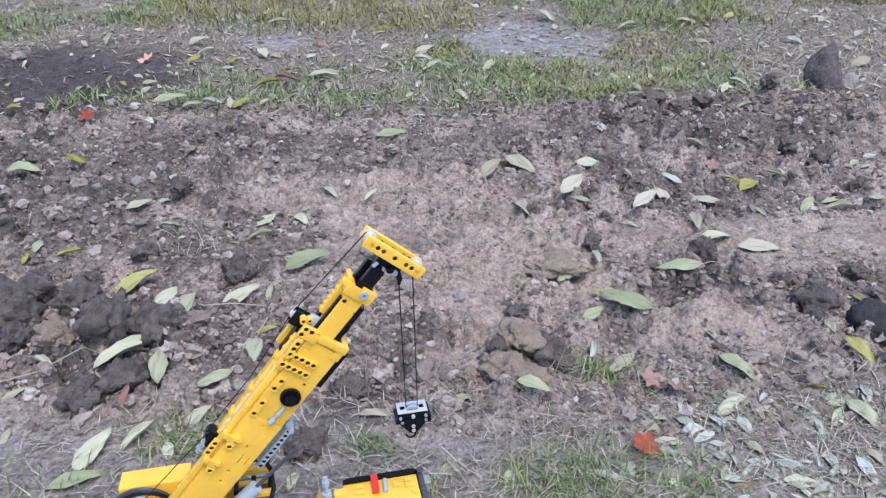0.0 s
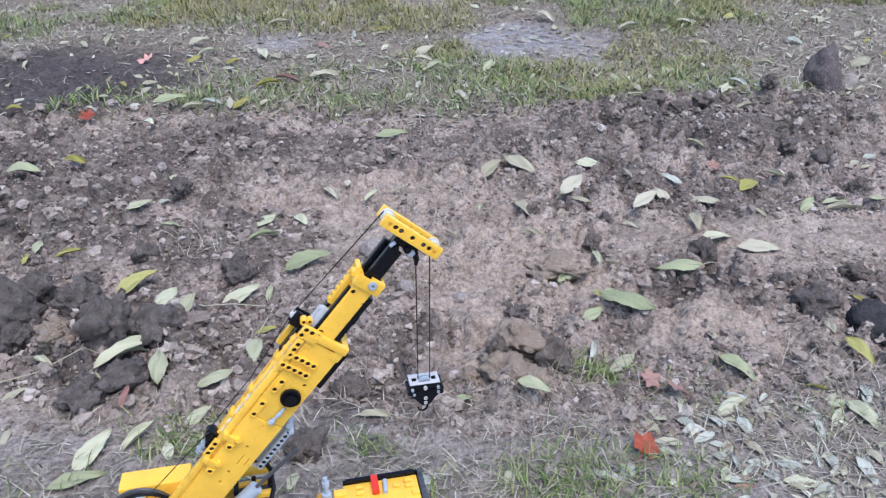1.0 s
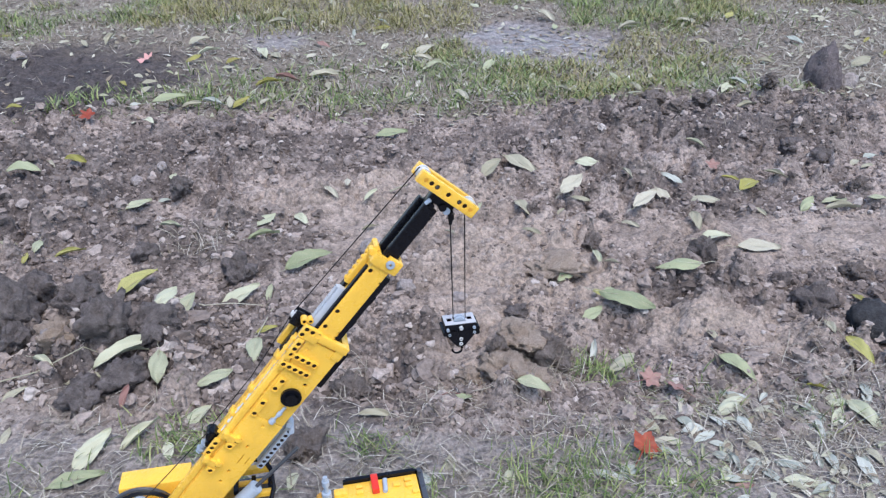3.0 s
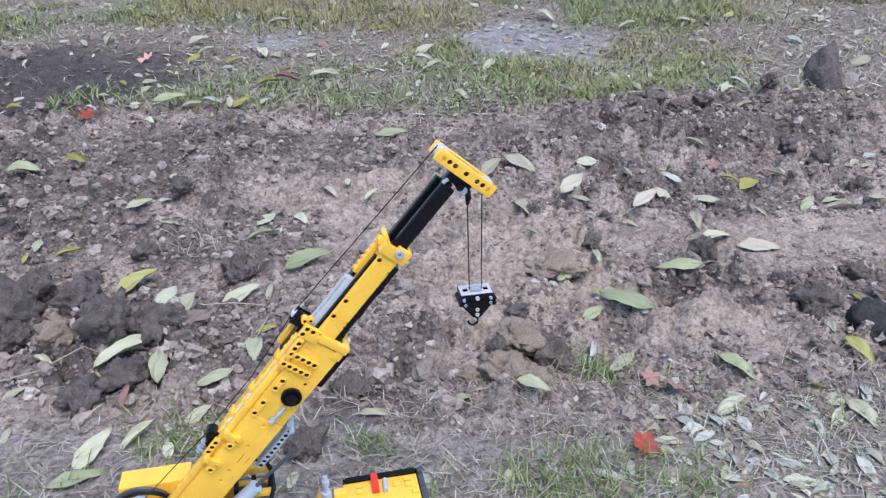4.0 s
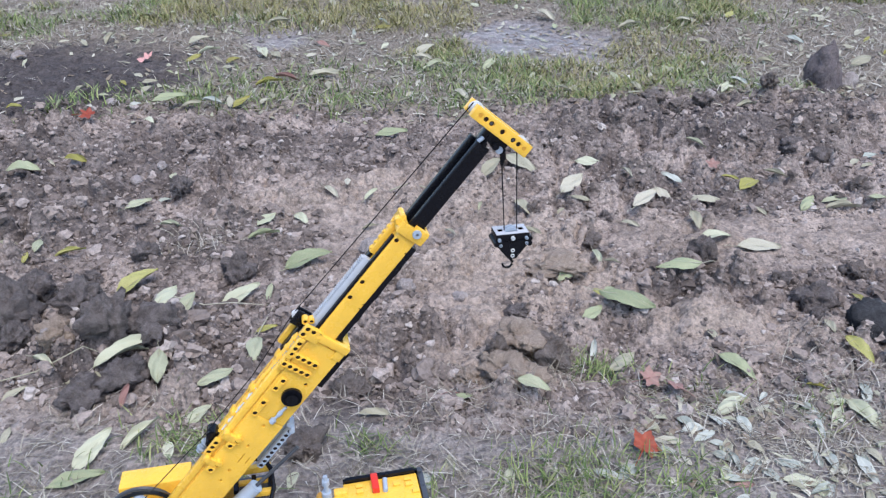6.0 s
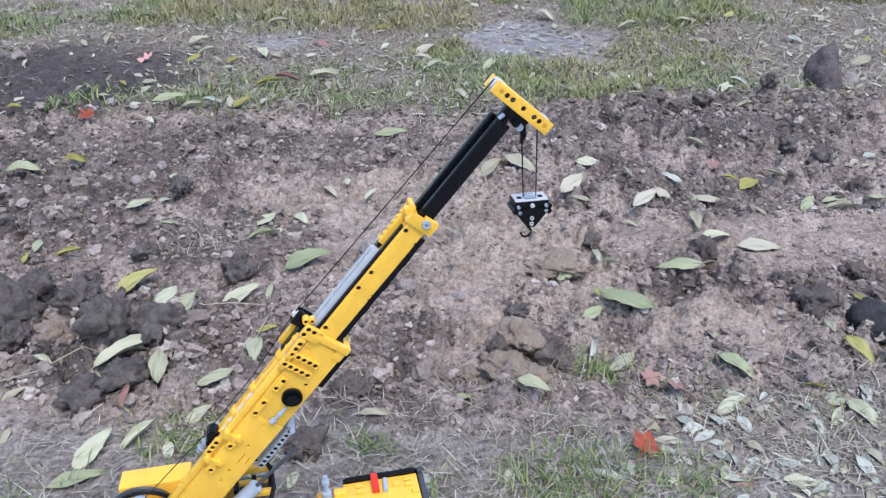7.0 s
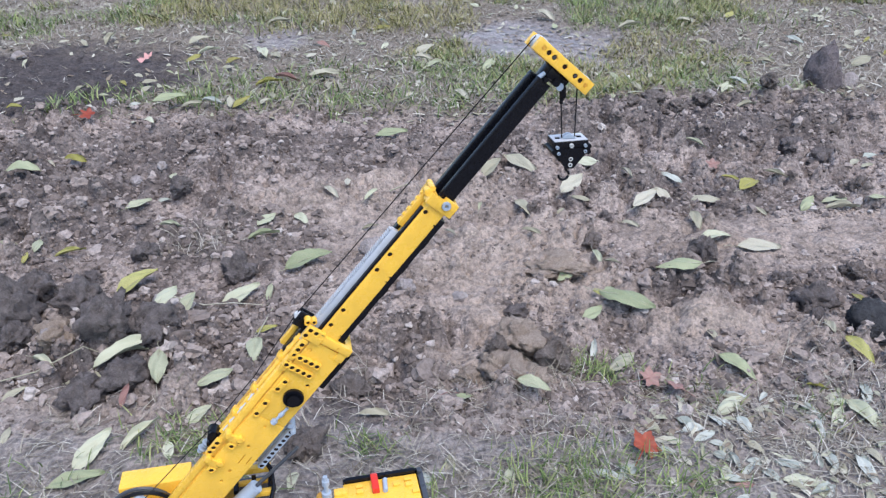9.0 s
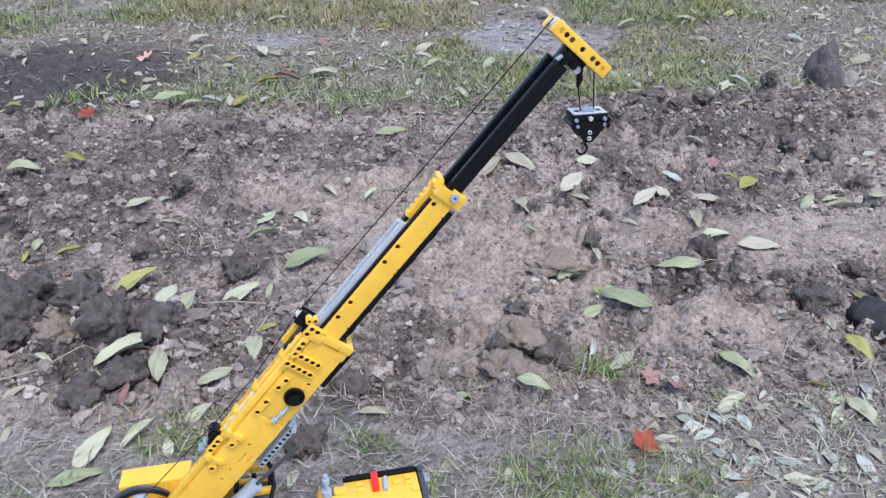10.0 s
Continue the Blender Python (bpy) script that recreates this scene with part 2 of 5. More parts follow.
def crumbs(x, y, cell, seed, fill=0.7):
    """Rounded crumbs of soil, one to a cell; height in units of the cell."""
    wx, wy = fbm(x / cell * 1.7, y / cell * 1.7, seed + 50, 3) - 0.5, fbm(x / cell * 1.7, y / cell * 1.7, seed + 60, 3) - 0.5
    x, y = x / cell + wx * 0.9, y / cell + wy * 0.9
    ix, iy = np.floor(x), np.floor(y)
    best = np.zeros_like(x)
    for dx in (-1, 0, 1):
        for dy in (-1, 0, 1):
            jx, jy = ix + dx, iy + dy
            px, py = jx + lattice(jx, jy, seed), jy + lattice(jx, jy, seed + 1)
            r = 0.15 + 0.5 * lattice(jx, jy, seed + 2) ** 2
            r = np.where(lattice(jx, jy, seed + 3) < fill, r, 0)
            q = r * r - (x - px) ** 2 - ((y - py) * 1.1) ** 2
            best = np.maximum(best, np.sqrt(np.maximum(q, 0)))
    return best


def billow(x, y, freq, seed):
    """Round-topped crumbs with sharp creases between them."""
    wx, wy = vnoise(x * freq * 0.6, y * freq * 0.6, seed + 1), vnoise(x * freq * 0.6 + 9, y * freq * 0.6, seed + 2)
    return np.abs(2 * vnoise(x * freq + wx, y * freq + wy, seed) - 1)


def sstep(a, b, x):
    t = np.clip((x - a) / (b - a), 0, 1)
    return t * t * (3 - 2 * t)


def spot(x, y, cx, cy, rx, ry, edge=0.35, seed=5):
    d = np.sqrt(((x - cx) / rx) ** 2 + ((y - cy) / ry) ** 2) + (fbm(x * 4, y * 4, seed, 5, 0.6) - 0.5) * 1.3
    return 1 - sstep(1 - edge, 1 + edge, d)


def zones(x, y):
    wob = (fbm(x * 2.2, y * 2.2, 31, 4) - 0.5)
    turf = sstep(2.72, 2.95, y + wob * 0.45)
    near = 1 - sstep(1.0, 1.16, y + wob * 0.25 - 0.06 * x)
    wet = np.maximum(spot(x, y, 0.5, 4.03, 0.44, 0.47, 0.25), 0.8 * spot(x, y, -0.9, 4.1, 0.2, 0.25))
    # Second spot paints the ledge's shade into the colour; the rest darken soil patches.
    damp = np.maximum.reduce([1.0 * spot(x, y, -1.8, 3.35, 0.68, 0.58), 0.75 * spot(x, y, 1.0, 2.62, 0.5, 0.22),
                              0.75 * spot(x, y, -0.75, 1.3, 0.22, 0.2), 0.6 * spot(x, y, -1.25, 1.95, 0.5, 0.35),
                              0.6 * spot(x, y, -0.1, 1.14, 0.14, 0.1), 0.55 * spot(x, y, -0.7, 2.45, 0.8, 0.2),
                              0.7 * spot(x, y, 1.25, 1.5, 0.5, 0.12), 0.6 * spot(x, y, -1.3, 2.35, 0.7, 0.22), 0.5 * spot(x, y, 0.15, 2.5, 0.5, 0.15), 0.5 * spot(x, y, 0.75, 2.05, 0.3, 0.15), 0.6 * spot(x, y, -0.6, 1.75, 0.25, 0.14), 0.5 * spot(x, y, -0.45, 1.3, 0.2, 0.14), 0.7 * spot(x, y, 0.62, 1.55, 0.12, 0.1)])
    sand = np.maximum.reduce([0.9 * spot(x, y, 0.2, 1.55, 0.25, 0.3), spot(x, y, 0.13, 1.2, 0.2, 0.1), 0.9 * spot(x, y, 0.62, 1.33, 0.2, 0.09),
                              0.7 * spot(x, y, -0.75, 1.0, 0.25, 0.13), 0.6 * spot(x, y, -0.15, 1.9, 0.5, 0.3), 0.6 * spot(x, y, 0.9, 1.8, 0.5, 0.2)])
    return turf, near, wet * turf, damp, sand * (1 - damp)


def ground_height(x, y):
    x, y = np.asarray(x, float), np.asarray(y, float)
    turf, near, wet, damp, sand = zones(x, y)
    bed = (1 - turf) * (1 - near)
    h = 0.05 * (fbm(x * 1.3, y * 1.3, 3, 4) - 0.5) + 0.035 * (fbm(x * 5, y * 5, 9, 4) - 0.5)
    h = h * (0.25 + 0.75 * sstep(0.95, 1.3, y))
    # low ledge where the dug bed ends against the grass
    ledge = sstep(2.42, 2.56, y + 0.15 * (fbm(x * 3, y * 3, 77, 3) - 0.5)) * sstep(-0.1, 0.7, x) * 0.06
    h = h + ledge * (1 - 0.6 * sstep(2.7, 3.3, y))
    rough = (bed * (1 - 0.55 * sand) + turf * (0.18 + 0.25 * damp) + 0.1 * near) * (1 - sstep(2.6, 3.1, np.abs(x)))
    clump = 0.35 + 0.85 * sstep(0.38, 0.62, fbm(x * 3.4, y * 3.4, 201, 4))
    lump = crumbs(x, y, 0.13, 11, 0.4) * 0.06 * (0.2 + damp) + crumbs(x + 0.3, y, 0.055, 21, 0.5) * 0.05 * (0.4 + 0.8 * damp)
    lump = lump + crumbs(x + 0.7, y + 0.2, 0.032, 41, 0.6) * 0.030 * (0.4 + 0.6 * clump)
    lump = lump + clump * (0.045 * billow(x, y, 11, 301) + 0.043 * billow(x, y, 22, 311) + (0.026 - 0.010 * sstep(1.7, 2.3, y)) * billow(x, y, 42, 321) + 0.010 * (1 - sstep(1.7, 2.3, y)) * billow(x, y, 75, 331))
    h = h + rough * (lump - 0.045)
    h = h + 0.006 * (fbm(x * 30, y * 30, 61, 3) - 0.5)
    return h * (1 - 0.85 * wet) - 0.012 * wet + wet * 0.09 * np.maximum(0, fbm(x * 8, y * 8, 88, 5, 0.65) - 0.5)


def gh(x, y):
    return float(ground_height(np.array([x]), np.array([y]))[0])


def ground():
    far = [6.5, 8, 11, 16, 25, 40, 70, 120]
    xs = np.concatenate([[-v for v in far[::-1]], np.linspace(-5, -3.15, 12), np.arange(-3.1, -1.85, 0.0095), np.arange(-1.85, 1.85, 0.0058), np.arange(1.85, 3.1, 0.0095), np.linspace(3.15, 5, 12), far])
    ys = [0.55]
    while ys[-1] < 5.6:
        ys.append(ys[-1] + 0.0046 + 0.0012 * max(0, ys[-1] - 1.2) + 0.006 * max(0, ys[-1] - 2.8))
    ys = np.concatenate([[-v for v in far[::-1]], np.linspace(-5, 0.5, 30), ys, [5.8, 6.2, 7, 8, 11, 16, 25, 40, 70, 120]])
    gx, gy = np.meshgrid(xs, ys)
    gz = ground_height(gx, gy)
    nx, ny = len(xs), len(ys)
    co = np.stack([gx, gy, gz], -1).reshape(-1, 3)
    i = (np.arange(ny - 1)[:, None] * nx + np.arange(nx - 1)[None]).reshape(-1)
    quads = np.stack([i, i + 1, i + nx + 1, i + nx], -1)
    me = bpy.data.meshes.new("ground")
    me.vertices.add(len(co))
    me.vertices.foreach_set("co", co.ravel())
    me.loops.add(quads.size)
    me.loops.foreach_set("vertex_index", quads.ravel())
    me.polygons.add(len(quads))
    me.polygons.foreach_set("loop_start", np.arange(len(quads)) * 4)
    me.polygons.foreach_set("use_smooth", np.ones(len(quads), bool))
    me.update(calc_edges=True)
    turf, near, wet, damp, sand = zones(gx.ravel(), gy.ravel())
    for k, v in (("damp", damp), ("sand", sand), ("turf", turf * 0.85), ("wet", wet), ("mud", near * 0.85)):
        me.attributes.new(k, "FLOAT", "POINT").data.foreach_set("value", np.ascontiguousarray(v, dtype=np.float32))
    ob = new("ground", me)
    me.materials.append(SOIL)
    return tagged(ob, "crumbly dug grey-brown garden soil with damp patches and painted ledge shade", "ground", kind="structure")


ground()


# ---- the toy crane ----
MM = 0.001
PIN_SHADE_MESH = {}
HEADING, LIFT = 12.13, 49.4
crane = new("toy_crane")
crane.matrix_basis = pose(-0.3302, 0.6844, 0, 0, 0, HEADING)
tagged(crane, "yellow plastic toy mobile crane with raised telescopic boom on soil", "toy crane")
PIVOT = Vector((0, 0, 0.1492))


def P(s, n, w):
    """A point of the boom: s along it, n below its axis, w across it, in millimetres."""
    return Vector(((s + 330) * MM, (w - 16) * MM, (30 - n) * MM))


def sbox(bm, s0, s1, n0, n1, w0, w1, bev=0.7):
    a, b = P(s0, n0, w0), P(s1, n1, w1)
    return add_box(bm, a.x, b.x, a.y, b.y, min(a.z, b.z), max(a.z, b.z), bev * MM)


def scyl(bm, s0, n0, w0, s1, n1, w1, r, seg=20, bev=0.0):
    return add_cyl(bm, P(s0, n0, w0), P(s1, n1, w1), r * MM, seg, bev=bev * MM)


def bores(spots, w=0.0, r=2.75, deep=6.0):
    """Pin holes with a wider rim, bored across the boom from the near side."""
    bm = bmesh.new()
    for s, n in spots:
        rings = []
        for d, k in ((-3, r + 0.6), (0.9, r + 0.6), (0.9, r), (deep, r)):
            c = P(s, n, w + d)
            rings.append([bm.verts.new((c.x + k * MM * math.cos(a), c.y, c.z + k * MM * math.sin(a))) for a in [math.pi * j / 8 for j in range(16)]])
        for u, v in zip(rings, rings[1:]):
            for j in range(16):
                bm.faces.new((u[j], u[(j + 1) % 16], v[(j + 1) % 16], v[j]))
        bm.faces.new(rings[0])
        bm.faces.new(rings[-1])
    bmesh.ops.recalc_face_normals(bm, faces=bm.faces)
    return bm


def pin_shades(spots, w, parent, r=2.65):
    """Dark discs, stand-ins for hole shade and some pins; one object each, one mesh."""
    if "pin" not in PIN_SHADE_MESH:
        bm = bmesh.new()
        add_cyl(bm, (0, 0, 0), (0, 2.5 * MM, 0), 1.0 * MM, 16)
        ob = part("connector_pin", bm, PIN_SHADE)
        PIN_SHADE_MESH["pin"] = ob.data
        bpy.data.objects.remove(ob)
    for s, n in spots:
        ob = new("connector_pin", PIN_SHADE_MESH["pin"])
        ob.parent = parent
        ob.matrix_basis = Matrix.Translation(P(s, n, w + 1.6)) @ Matrix.Diagonal((r + 0.12, 1, r + 0.12, 1))
        tagged(ob, "dark disc for shade in the hole, some of them pins")


def beam(name, s0, s1, n0, n1, w0, w1, holes, mat, parent, label=""):
    """A studless beam with rounded ends and pin holes."""
    bm = bmesh.new()
    sbox(bm, s0, s1, n0, n1, w0, w1, 1.6)
    ob = part(name, bm, mat, parent, label)
    if holes:
        cut(ob, bores(holes, w0, deep=w1 - w0 - 1.5))
        pin_shades(holes, w0, parent)
    return ob


def boom_base():
    bm = bmesh.new()
    sbox(bm, -345, -8, -8, 41.5, 2, 30, 3.0)
    sbox(bm, -345, -150, 8, 43.5, 3, 29, 4.0)
    boom = part("boom", bm, YELLOW, crane)
    holes = [(-147, 19), (-183, 20), (-228, 22), (-247, 22), (-70, 28), (-25, -1), (-165, 32), (-264, 30)]
    cut(boom, bores(holes, 2, 2.0, 5))
    pin_shades([(-25, -1), (-70, 28)], 0.6, boom, 2.0)
    for s, n, ln in ((-204, 24, 16), (-203, 36, 12), (-152, 30, 9)):
        bm = bmesh.new()
        sbox(bm, s - ln / 2, s + ln / 2, n - 0.6, n + 0.6, -1, 4.4, 0)
        cut(boom, bm)
    # side panels laid over the box section
    bm = bmesh.new()
    sbox(bm, -332, -137, -6, 41, -0.6, 2.4, 1.0)
    p = part("side_panel", bm, YELLOW, boom)
    cut(p, bores([(-147, 19), (-183, 20), (-228, 22), (-247, 22)], -0.6, 1.7, 4))
    bm = bmesh.new()
    for s, n, ln in ((-204, 24, 16), (-203, 33, 12)):
        sbox(bm, s - ln / 2, s + ln / 2, n - 0.6, n + 0.6, -2, 1.5, 0)
    cut(p, bm)
    bm = bmesh.new()
    sbox(bm, -136.2, -12, -7, 40.5, -0.5, 2.4, 1.0)
    cut(part("side_panel", bm, YELLOW, boom), bores([(-70, 28), (-25, -1)], -0.2, 2.2, 4))
    # wide collar at the mouth of the boom
    bm = bmesh.new()
    sbox(bm, -9, 1, -4, 43, -4, 36, 1.6)
    sbox(bm, -22, -8, 30, 42, -2, 34, 1.4)
    collar = part("collar", bm, YELLOW, boom)
    bm = bmesh.new()
    sbox(bm, -24, 6, -1, 33, 3, 29, 0)
    cut(collar, bm)
    bm = bmesh.new()
    for s in (-6, -14):
        sbox(bm, s - 4, s + 3, 24, 25.4, -6, -3, 0)
    cut(collar, bm)
    bm = bmesh.new()
    sbox(bm, -70, -12, 41, 52, 9, 27, 1.0)
    part("underside_rail", bm, BLACK, boom, "black rail under the boom")
    # cross beams on the near side
    beam("cross_beam", -58, -50.4, -17.5, 23, -6, 0.5, [(-54.2, -13.2 + 8 * k) for k in range(5)], YELLOW, boom)
    beam("cross_beam", -42, -34.4, -17.5, 23, -6, 0.5, [(-38.2, -13.2 + 8 * k) for k in range(5)], YELLOW, boom)
    beam("end_beam", -13.5, 4, -21.5, 2.5, -5, 2, [(-0.5, -17), (-0.7, -9), (-1, -1), (-9, -18)], YELLOW, boom)
    beam("edge_beam", -46, -14, -18.5, -10.5, -5.5, 2, [(-22, -14), (-30, -14), (-38, -14.5)], YELLOW, boom)
    beam("short_beam", -95, -73, -4, 4, -4, 0.5, [(-77, 0.5), (-90, -1)], YELLOW, boom)
    beam("short_beam", -139, -111, -5, 3, -3, 0.5, [(-134, -1), (-116, -1)], YELLOW, boom)
    beam("edge_beam", -64, -47, -17, -9, -4, 2, [(-52, -14)], YELLOW, boom)
    # angled connector blocks lower down
    for s in (-180, -224):
        beam("connector", s - 5, s + 5, -16, 9, -5, 1, [(s, -12), (s, 4)], YELLOW, boom)
        beam("connector", s - 14, s - 5.4, -6, 5, -6, 1, [(s - 10, 0)], YELLOW, boom)
        bm = bmesh.new()
        scyl(bm, s + 4, -13, -8, s + 4, -13, 3, 4.2, 18, 0.6)
        scyl(bm, s + 4, 3, -7, s + 4, 3, 3, 3.8, 18, 0.6)
        part("bush", bm, YELLOW, boom)
    beam("edge_beam", -218, -190, -20, -12, -3, 3, [(-212, -16), (-204, -16), (-196, -16)], YELLOW, boom)
    # beams and rods along the top
    beam("top_beam", -330, -48, -16, -8, 1, 9, [], YELLOW, boom)
    beam("top_beam", -240, -10, -15, -7.5, 24, 32, [], YELLOW, boom)
    for s0, s1, w, r, mat in ((-200, -70, 14, 3.1, YELLOW), (-70, -20, 14, 3.9, YELLOW), (-150, -60, 20, 2.6, TAN), (-185, -110, 11.5, 1.4, PALE_GREY)):
        bm = bmesh.new()
        scyl(bm, s0, -15, w, s1, -15, w, r, 16, 0.4)
        for k in range(3):
            q = s0 + (s1 - s0) * (0.2 + 0.3 * k)
            scyl(bm, q, -15, w, q + 5, -15, w, r + 0.9, 16, 0.3)
        part("rod", bm, mat, boom)
    for s in (-205, -160, -118, -62):
        bm = bmesh.new()
        sbox(bm, s, s + 7, -20, -8, 10, 25, 1.5)
        scyl(bm, s + 3.5, -21, 17, s + 3.5, -8, 17, 4.6, 18, 0.5)
        part("rod_clip", bm, YELLOW, boom)
    bm = bmesh.new()
    sbox(bm, -50, -8, -25, -12, 26, 33, 1.4)
    part("far_beam", bm, YELLOW, boom)
    # cord guide at the head of the boom base
    bm = bmesh.new()
    sbox(bm, -52, -4, -20, -14, 15, 25, 1.2)
    sbox(bm, -14, 6, -33, -14, 15, 18, 1.0)
    sbox(bm, -14, 6, -33, -14, 23, 26, 1.0)
    scyl(bm, -4, -27, 14, -4, -27, 27, 3.0, 14, 0.4)
    part("cord_guide", bm, BLACK, boom, "black cord guide bracket")
    bm = bmesh.new()
    scyl(bm, 2, -22, 4, 2, -22, 15, 4.2, 18, 0.5)
    scyl(bm, 6, -16, 5, 6, -16, 14, 3.6, 18, 0.5)
    guide = part("guide_bush", bm, YELLOW, boom)
    cut(guide, bores([(2, -22), (6, -16)], 4, 2.0, 4))
    pin_shades([(2, -22), (6, -16)], 4, boom, 2.0)
    bm = bmesh.new()
    scyl(bm, -3, -31, 17.5, -3, -31, 23.5, 5.0, 20, 0.6)
    part("guide_pulley", bm, PALE_GREY, boom, "pale grey guide pulley")
    # black winch knob and crank
    bm = bmesh.new()
    scyl(bm, -91.5, 22.5, -7, -91.5, 22.5, 0, 12.6, 36, 1.4)
    scyl(bm, -91.5, 22.5, -10, -91.5, 22.5, -6, 9.8, 36, 2.0)
    part("knob", bm, BLACK, boom, "round black hand knob")
    bm = bmesh.new()
    scyl(bm, -107, 25, -4, -131, 23, -4, 1.9, 12)
    scyl(bm, -129, 23, -4, -136, 22.5, -4, 4.0, 18, 1.2)
    scyl(bm, -116, 24.3, -4, -122, 23.8, -4, 3.0, 16, 0.5)
    part("crank_axle", bm, GREY, boom, "light grey axle with end stop")
    # spool bracket on the lower top edge
    bm = bmesh.new()
    scyl(bm, -196, -22, 6, -196, -22, 24, 7.0, 20, 1)
    scyl(bm, -208, -18, 6, -208, -18, 20, 5.0, 18, 1)
    sbox(bm, -206, -190, -24, -12, 10, 20, 1)
    part("gear_housing", bm, BLACK, boom, "black gear housing")
    bm = bmesh.new()
    for k in range(5):
        scyl(bm, -232 + 5 * k, -19, 17, -229.5 + 5 * k, -19, 17, 6.0 if k % 2 else 4.2, 18, 0.5)
    part("spring", bm, GREY, boom, "grey ribbed bush")
    # grey lift arm under the boom
    arm = beam("lift_arm", -214, -140, 53, 61, 8, 16, [(-210 + 8 * k, 57) for k in range(9)], GREY, boom, "light grey beam with pin holes")
    beam("lift_arm", -214, -140, 53, 61, 20, 28, [], GREY, boom, "light grey beam with pin holes")
    bm = bmesh.new()
    scyl(bm, -141, 57, 3, -141, 57, 30, 3.4, 18, 0.6)
    scyl(bm, -136, 50, 6, -136, 50, 28, 4.0, 18, 0.6)
    part("arm_pin", bm, GREY, boom, "light grey pin")
    return boom


def telescope():
    """The yellow middle section, at full reach."""
    bm = bmesh.new()
    sbox(bm, -150, 214, -4, 20.5, 0.5, 29, 2.6)
    tele = part("telescope_section", bm, YELLOW, crane)
    spots = [(202.7 - d, 0.4) for d in (0, 64, 88, 152, 176, 240, 264)]
    cut(tele, bores(spots, 0.5, 2.7, 5))
    pin_shades(spots, 0.5, tele, 2.65)
    bm = bmesh.new()
    for s in (20, 108, 115, 195):
        sbox(bm, s - 1, s + 1.2, 17.5, 22, -1, 4, 0)
    for s in (27, 71, 160, 180):
        scyl(bm, s, 9.5, -1, s, 9.5, 1.1, 1.0, 10)
    cut(tele, bm)
    bm = bmesh.new()
    sbox(bm, -150, 205, 19.5, 28, 3, 27, 0.8)
    for k in range(9):
        sbox(bm, -140 + 38 * k, -128 + 38 * k, 27.5, 29.2, 4, 26, 0.4)
    part("lower_rail", bm, BLACK, tele, "black lower rail")
    bm = bmesh.new()
    sbox(bm, -150, 205, -7.0, -3.5, 3, 8.5, 0.6)
    sbox(bm, -150, 205, -8.0, -3.5, 19, 28, 0.6)
    part("upper_rail", bm, BLACK, tele, "black upper rail")
    bm = bmesh.new()
    sbox(bm, -20, 163, -13.5, -3.5, 9.5, 17.5, 0.4)
    for k in range(58):
        s = -19 + 3.14 * k
        sbox(bm, s, s + 1.6, -16.0, -13.2, 9.5, 17.5, 0.25)
    part("gear_rack", bm, RACK, tele, "light grey toothed gear rack")
    beam("stud_strip", 170, 222, -11.5, -4, 13, 22, [], YELLOW, tele)
    bm = bmesh.new()
    for k in range(6):
        scyl(bm, 175 + 8 * k, -13.2, 17.5, 175 + 8 * k, -11, 17.5, 2.5, 14, 0.3)
    part("stud", bm, YELLOW, tele)
    bm = bmesh.new()
    sbox(bm, 212, 230, -9, 27, -3, 33, 2.4)
    cap = part("end_cap", bm, YELLOW, tele)
    bm = bmesh.new()
    sbox(bm, 208, 240, -0.5, 22, 3, 29, 0)
    sbox(bm, 226, 236, -12, 8, -6, 36, 0.0)
    cut(cap, bm)
    bm = bmesh.new()
    scyl(bm, 222, -11, 3, 222, -11, 13, 4.4, 18, 0.7)
    scyl(bm, 228, -9, 5, 228, -9, 26, 3.6, 18, 0.7)
    scyl(bm, 225, 22, -3.5, 225, 22, 3, 4.6, 18, 0.7)
    part("end_bush", bm, YELLOW, tele)
    bm = bmesh.new()
    scyl(bm, 222.8, 12.7, -6, 222.8, 12.7, 0, 5.2, 24, 0.8)
    pin = part("pin", bm, GREY, tele, "light grey round pin")
    cut(pin, bores([(222.8, 12.7)], -6, 1.6, 3))
    return tele


